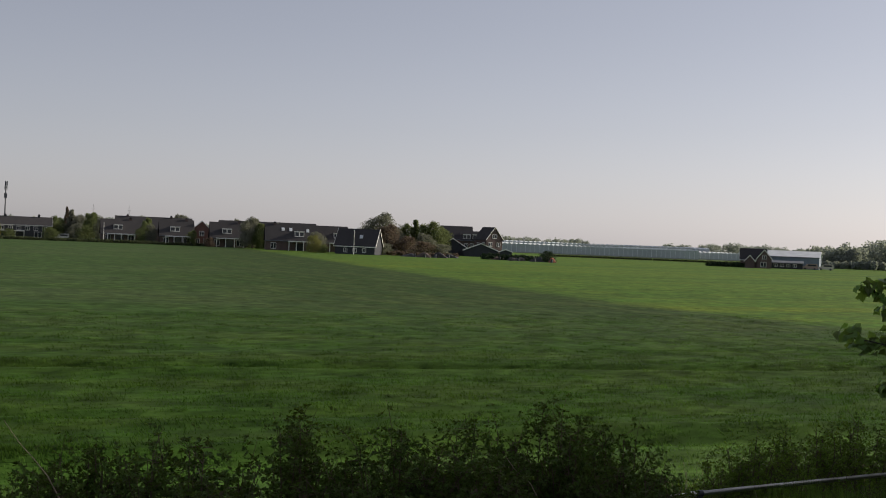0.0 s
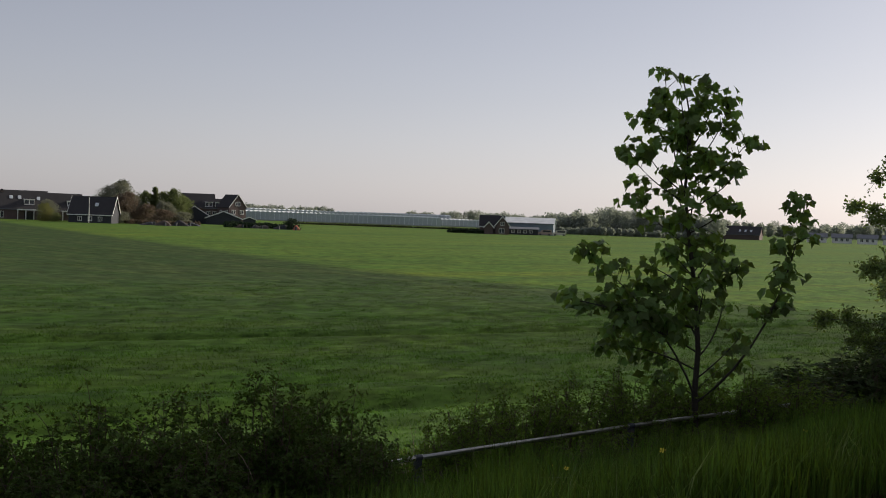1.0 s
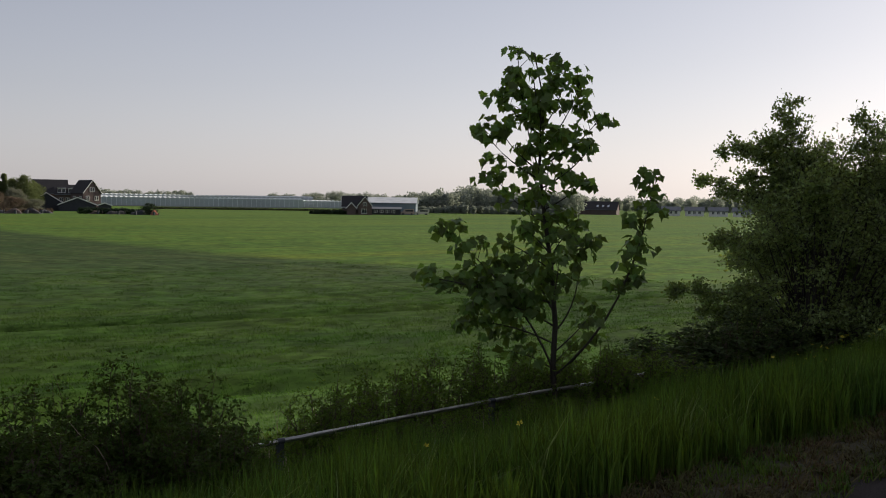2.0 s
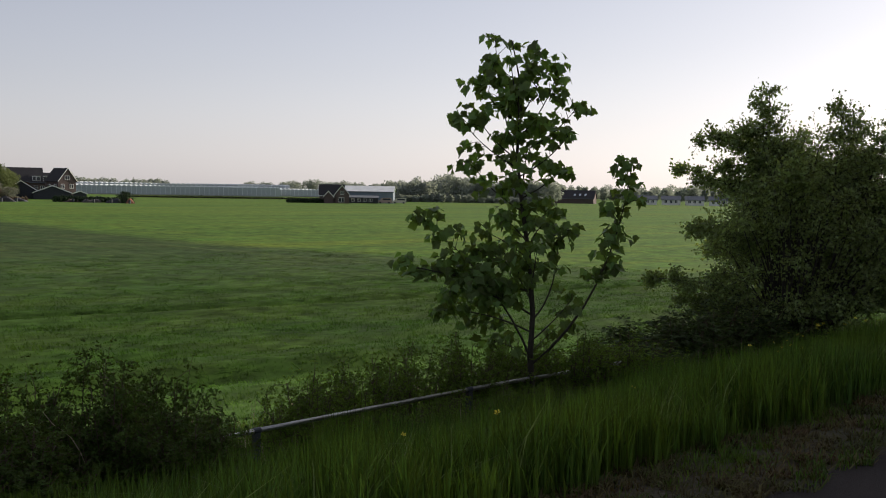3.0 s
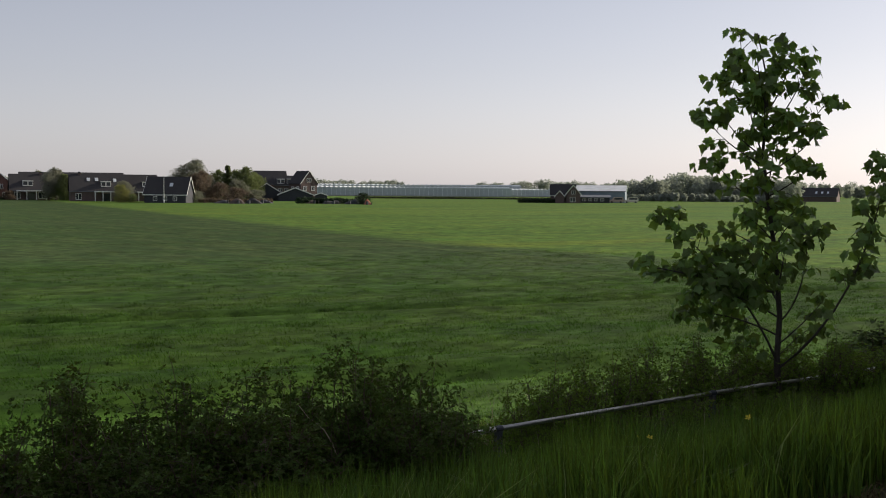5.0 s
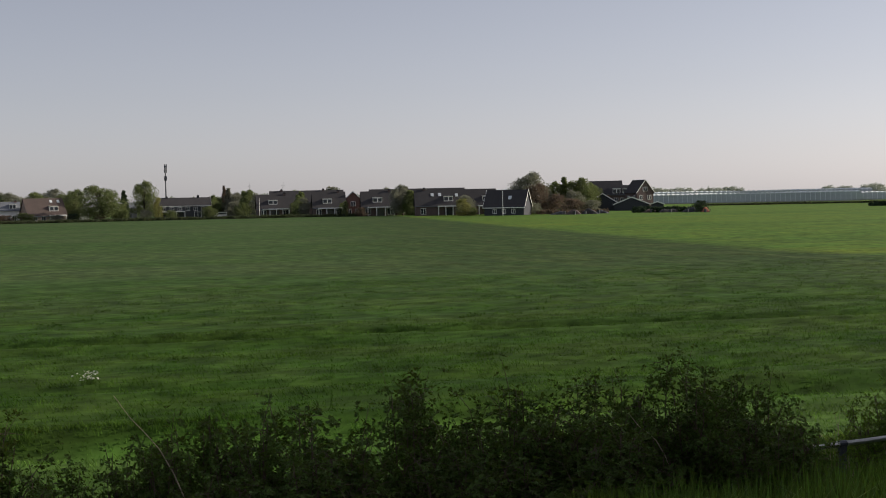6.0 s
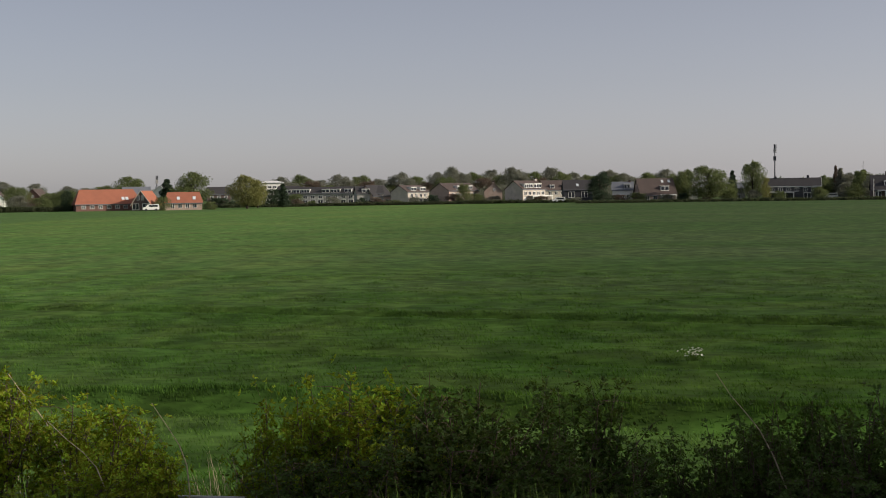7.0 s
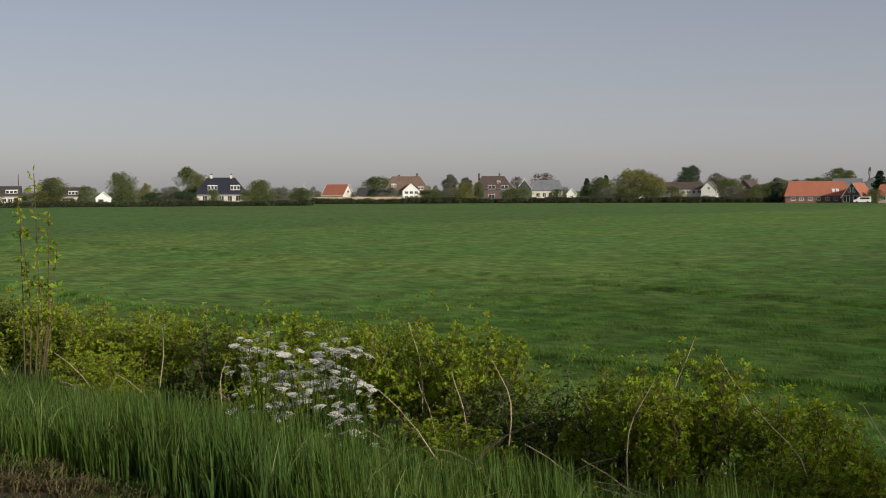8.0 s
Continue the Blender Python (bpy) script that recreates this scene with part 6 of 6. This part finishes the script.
# ---- dry stalks in the hedge ----
def stalks():
    rng = np.random.default_rng(77)
    spots = [(-7.05, 0.85), (-6.15, 0.7), (-5.1, 0.7), (-4.6, 0.95), (-4.5, 0.85), (-4.1, 0.7), (-3.75, 0.85), (-3.2, 0.7), (-2.6, 0.85), (-8.2, 0.7), (-9.0, 0.7), (-10.2, 0.8), (1.30, 0.9), (2.1, 0.8), (5.0, 0.6), (-5.6, 0.7), (-6.6, 0.6), (-11.5, 0.8), (-7.6, 0.7), (-8.7, 0.6), (3.9, 0.6)]
    for i, (x, ln) in enumerate(spots):
        y = 7.7 + rng.uniform(-0.5, 0.5)
        g = Geo()
        lean = rng.uniform(-0.55, 0.35) if abs(x - 1.3) > 0.1 else -0.45
        base = -0.55 if i % 3 else -0.4
        bow = rng.uniform(-0.45, 0.45)
        g.tube([(math.sin(lean) * ln * t + bow * t * t, 0.12 * t, math.cos(lean) * ln * t * 1.0 + 0.06 * math.sin(5 * t)) for t in (0, 0.2, 0.4, 0.6, 0.8, 1)], 0.0056, 0.0022, 5)
        ob = new("dry_stalk", g.mesh("dry_stalk", M_STRAW))
        ob.matrix_world = pose(x, y, base)
        tagged(ob, "pale dry bent stalk standing in the hedge", "stalk", "dry stalks in the hedge")
    for i in range(110):
        x = rng.uniform(-14, -3.4)
        y = 6.75 + rng.uniform(-0.1, 0.35)
        g = Geo()
        ln, lean = rng.uniform(0.5, 1.2), rng.choice([-1, 1]) * rng.uniform(0.6, 1.45)
        g.tube([(math.sin(lean) * ln * t, -0.15 * t, math.cos(lean) * ln * t * 0.8 + 0.1 * math.sin(3 * t)) for t in (0, 0.25, 0.5, 0.75, 1)], 0.0068, 0.0030, 4)
        ob = new("dry_stalk", g.mesh("dry_stalk", M_STRAW))
        ob.matrix_world = pose(x, y, float(ground_z(x, y)) + rng.uniform(0.0, 0.25))
        tagged(ob, "pale fallen cane at the foot of the hedge", "stalk", "dry stalks in the hedge")


stalks()


# ---- cow parsley ----
def cow_parsley():
    rng = np.random.default_rng(21)
    floret = Geo()
    for i in range(11):
        a, r = i * 2.4, 0.050 * math.sqrt((i + 0.3) / 11)
        for j in range(7):
            b, w = j * 0.9, 0.011 * (j > 0)
            c, s = math.cos(a) * r + math.cos(b) * w, math.sin(a) * r + math.sin(b) * w
            z = 0.016 - 5 * r * r + rng.uniform(-0.003, 0.003) - 20 * w * w
            q = 0.0066
            floret.add([(c - q, s - q, z), (c + q, s - q, z + 0.001), (c + q, s + q, z), (c - q, s + q, z + 0.001)], [(0, 1, 2, 3)])
        floret.tube([(0, 0, -0.035), (math.cos(a) * r, math.sin(a) * r, 0.012 - 5 * r * r)], 0.0012, 0.0009, 3, cap=False)
    heads = [floret.mesh("flower_head", M_UMBEL)]
    for x, y, n, spread in ((-6.95, 6.5, 150, 0.52), (-7.3, 6.3, 60, 0.38), (-6.65, 6.6, 70, 0.34)):
        z = float(ground_z(x, y))
        h = empty("cow_parsley", pose(x, y, z), "flowering white cow parsley before the hedge", "wildflower", "cow parsley")
        st = Geo()
        ends = []
        for i in range(n):
            a = rng.uniform(0, 6.28)
            o = spread * math.sqrt(rng.uniform(0, 1))
            tip = Vector((math.cos(a) * o, math.sin(a) * o * 0.5, rng.uniform(0.50, 1.32) - 0.35 * o))
            st.tube([(tip.x * 0.2, tip.y * 0.2, 0), tuple(tip * 0.5 + Vector((0, 0, 0.06))), tuple(tip)], 0.005, 0.002, 4, cap=False)
            ends.append(tip)
        part("branching", st, M_GRASS, h)
        for tip in ends:
            hd = new("flower_head", heads[0])
            hd.parent = h
            hd.matrix_local = Matrix.LocRotScale(tip, Euler((rng.uniform(-0.3, 0.4), rng.uniform(-0.3, 0.3), rng.uniform(0, 6))), [rng.uniform(0.5, 0.95)] * 3)
        lf = Geo()
        lf.leaves(np.stack([rng.normal(0, spread * 0.6, 260), rng.normal(0, spread * 0.35, 260), rng.uniform(0.05, 0.6, 260)], 1), 0.07, rng, 0.0, 0.4)
        part("foliage", lf, M_GRASS, h)
    # lone clumps out in the meadow
    for az, d in ((5.0, 29.5), (-53.0, 33.0)):
        p = spot(az, d).translation
        h = empty("cow_parsley", pose(p.x, p.y, float(ground_z(p.x, p.y) + relief(p.x, p.y))), "lone white-flowered clump in the meadow", "wildflower", "cow parsley")
        st = Geo()
        for i in range(46):
            tip = Vector((rng.normal(0, 0.13), rng.normal(0, 0.13), rng.uniform(0.10, 0.32)))
            st.tube([(tip.x * 0.4, tip.y * 0.4, 0), tuple(tip)], 0.005, 0.003, 4, cap=False)
            hd = new("flower_head", heads[0])
            hd.parent = h
            hd.matrix_local = Matrix.LocRotScale(tip, Euler((rng.uniform(-0.2, 1.0), rng.uniform(-0.5, 0.5), i)), [0.5] * 3)
        part("branching", st, M_GRASS, h)


cow_parsley()


# ---- yellow flowers on the bank ----
def yellow_flowers():
    rng = np.random.default_rng(33)
    fl = Geo()
    for a in range(5):
        c, s = math.cos(a * 1.257), math.sin(a * 1.257)
        fl.add([(0, 0, 0), (c * 0.016 - s * 0.008, s * 0.016 + c * 0.008, 0.006), (c * 0.026, s * 0.026, 0.01), (c * 0.016 + s * 0.008, s * 0.016 - c * 0.008, 0.006)], [(0, 1, 2, 3)])
    me = fl.mesh("flower", M_YELLOW)
    for i in range(46):
        if i < 30:
            x, y = rng.normal(14.6, 1.1), 6.5 + rng.uniform(-0.6, 0.3)
            zz = rng.uniform(0.45, 0.75)
        else:
            x, y = rng.uniform(-12, 12), rng.uniform(4.4, 6.4)
            zz = rng.uniform(0.38, 0.5)
        h = empty("buttercup", pose(x, y, float(ground_z(x, y))), "small yellow flower on a thin stem in grass", "wildflower", "yellow flowers")
        g = Geo()
        g.tube([(0, 0, 0), (0.02, 0, zz)], 0.003, 0.002, 4, cap=False)
        part("stem", g, M_GRASS, h)
        f = new("flower", me)
        f.parent = h
        f.matrix_local = Matrix.LocRotScale((0.02, 0, zz), Euler((rng.uniform(-0.8, 0.8), rng.uniform(-0.8, 0.8), 0)), [1.0] * 3)


yellow_flowers()


# ---- grass ----
def blades(name, x, y, z, height, width, rng, material, label, lean=0.35, bias=(0.0, 0.0), tilt=0.0):
    """One sheet of growth: a bent blade at each point."""
    n = len(x)
    a = rng.uniform(0, 2 * np.pi, n)
    ln = np.abs(rng.normal(0, lean, n)) + tilt
    dx, dy = np.cos(a) * ln + bias[0], np.sin(a) * ln + bias[1]
    sx, sy = -np.sin(a + 0.6) * width / 2, np.cos(a + 0.6) * width / 2
    base = np.stack([x, y, z], 1)
    mid = base + np.stack([dx * 0.35 * height, dy * 0.35 * height, 0.58 * height], 1)
    tip = base + np.stack([dx * 1.0 * height, dy * 1.0 * height, height * (1 - 0.28 * np.minimum(ln, 1.5))], 1)
    side = np.stack([sx, sy, np.zeros(n)], 1)
    v = np.stack([base - side, base + side, mid - side * 0.8, mid + side * 0.8, tip], 1).reshape(-1, 3).astype(np.float32)
    o = 5 * np.arange(n, dtype=np.int32)[:, None]
    loops = (o + np.array([[0, 1, 3, 2, 2, 3, 4]], dtype=np.int32)).ravel()
    starts = (7 * np.arange(n, dtype=np.int32)[:, None] + np.array([[0, 4]], dtype=np.int32)).ravel()
    me = bpy.data.meshes.new(name)
    me.vertices.add(5 * n)
    me.vertices.foreach_set("co", v.ravel())
    me.loops.add(7 * n)
    me.loops.foreach_set("vertex_index", loops)
    me.polygons.add(2 * n)
    me.polygons.foreach_set("loop_start", starts)
    me.update(calc_edges=True)
    me.materials.append(material)
    return tagged(new(name, me), label, "grass", kind="stuff")


def sown(n, x0, x1, y0, y1, rng, clump=0.0):
    x, y = rng.uniform(x0, x1, n), rng.uniform(y0, y1, n)
    if clump:
        x, y = x + 0.10 * np.sin(y * 9 + 3 * np.sin(x * 7)), y + 0.10 * np.sin(x * 8 + 2 * np.sin(y * 6))
    return x, y


rg = np.random.default_rng(3)
x, y = sown(170000, -16, 24, 3.6, 7.5, rg, 1)
near = y > grass_edge(x) + 0.10 * np.sin(x * 11 + 2 * np.sin(x * 3.7))
x, y = x[near], y[near]
hgt = (0.26 + 0.30 * lumps(x, y, 0.8, 61)) * rg.uniform(0.55, 1.3, len(x)) * np.clip(0.70 + (y - grass_edge(x)) * 0.6, 0.6, 1.1)
blades("verge_grass", x, y, ground_z(x, y), hgt, 0.0125, rg, M_GRASS, "tall lush green grass on the road bank", 0.22, (-0.06, -0.03))
x, y = sown(9000, -16, 24, 3.9, 7.6, rg)
blades("arching_grass", x, y, ground_z(x, y), rg.uniform(0.35, 0.62, len(x)), 0.008, rg, M_GRASS_PALE, "pale arching grass blades on the bank", 0.7, (0.25, -0.15))
x, y = sown(26000, -16, 26, 7.4, 12.5, rg, 1)
blades("bank_grass", x, y, ground_z(x, y), rg.uniform(0.22, 0.5, len(x)), 0.014, rg, M_GRASS, "long green grass below the rail", 0.35, (-0.15, 0.0))
x, y = sown(2600, -12, 26, 7.6, 13, rg)
blades("dry_grass", x, y, ground_z(x, y), rg.uniform(0.35, 0.7, len(x)), 0.008, rg, M_STRAW, "pale dry grass stems below the rail", 0.3, (-0.2, 0.0))
x, y = sown(120000, -14, 24, 2.72, 4.2, rg, 1)
x, y = x[y < grass_edge(x) + 0.2], y[y < grass_edge(x) + 0.2]
green = np.sin(x * 2.3 + 1.7 * np.sin(y * 3)) * np.sin(y * 4.1 + x) + rg.normal(0, 0.5, len(x)) > 0.42
blades("short_grass", x[green], y[green], ground_z(x[green], y[green]) + 0.01, rg.uniform(0.03, 0.12, green.sum()), 0.008, rg, M_GRASS, "short green grass tufts on the verge", 0.6, tilt=0.2)
x, y = x[~green], y[~green]
blades("mown_grass", x, y, ground_z(x, y) + 0.012, rg.uniform(0.03, 0.10, len(x)), 0.010, rg, M_MOWN, "short mown grass with dry clippings beside the road", 0.9, tilt=0.4)
x, y = sown(190000, -30, 48, 11.5, 40, rg)
turn = 0.5 + 0.5 * np.sin((y + 0.2 * x) * 1.9 + np.sin(x * 0.35) * 1.4) * np.sin(x * 0.9 + 1.3 * np.sin(y * 0.8))
hgt = rg.uniform(0.06, 0.15, len(x)) * (0.5 + 1.0 * turn ** 2)
zf = ground_z(x, y) + relief(x, y) - 0.015
blades("meadow_grass", x, y, zf, hgt, 0.016, rg, M_MEADOW_LIT, "uneven tufted meadow grass", 0.6, (-0.3, 0.0), tilt=0.55)
# coarse tussocks along the furrows
tx = np.concatenate([rg.uniform(-34, 62, 900), rg.uniform(-34, 58, 9500)])
ty = np.concatenate([38.7 - 0.2 * tx[:900] + rg.normal(0.8, 0.3, 900), 11.5 + 50 * rg.uniform(0, 1, 9500) ** 1.1])
keep = ty > 11.5
tx, ty = tx[keep], ty[keep]
size = np.repeat(rg.uniform(0.5, 1.3, len(tx)), 15)
bx = np.repeat(tx, 15) + rg.normal(0, 0.26, len(tx) * 15) * size
by = np.repeat(ty, 15) + rg.normal(0, 0.10, len(tx) * 15) * size
blades("tussock_grass", bx, by, ground_z(bx, by) + relief(bx, by) - 0.02, rg.uniform(0.06, 0.15, len(bx)) * size, 0.024, rg, M_MEADOW_LIT, "coarse grass tussocks along the furrows", 0.6, (-0.3, 0.0), tilt=0.6)
sx = rg.uniform(-62, 5, 1300)
sy = 21.9 - 0.075 * sx - 0.5 * np.sin(sx / 3.1) + rg.normal(1.0, 0.35, 1300)
bx = np.repeat(sx, 20) + rg.normal(0, 0.22, len(sx) * 20)
by = np.repeat(sy, 20) + rg.normal(0, 0.12, len(sx) * 20)
blades("ditch_grass", bx, by, ground_z(bx, by) + relief(bx, by) - 0.02, rg.uniform(0.05, 0.17, len(bx)), 0.02, rg, M_MEADOW_LIT, "taller grass along the edge of a shallow ditch", 0.4, (-0.2, 0.0))
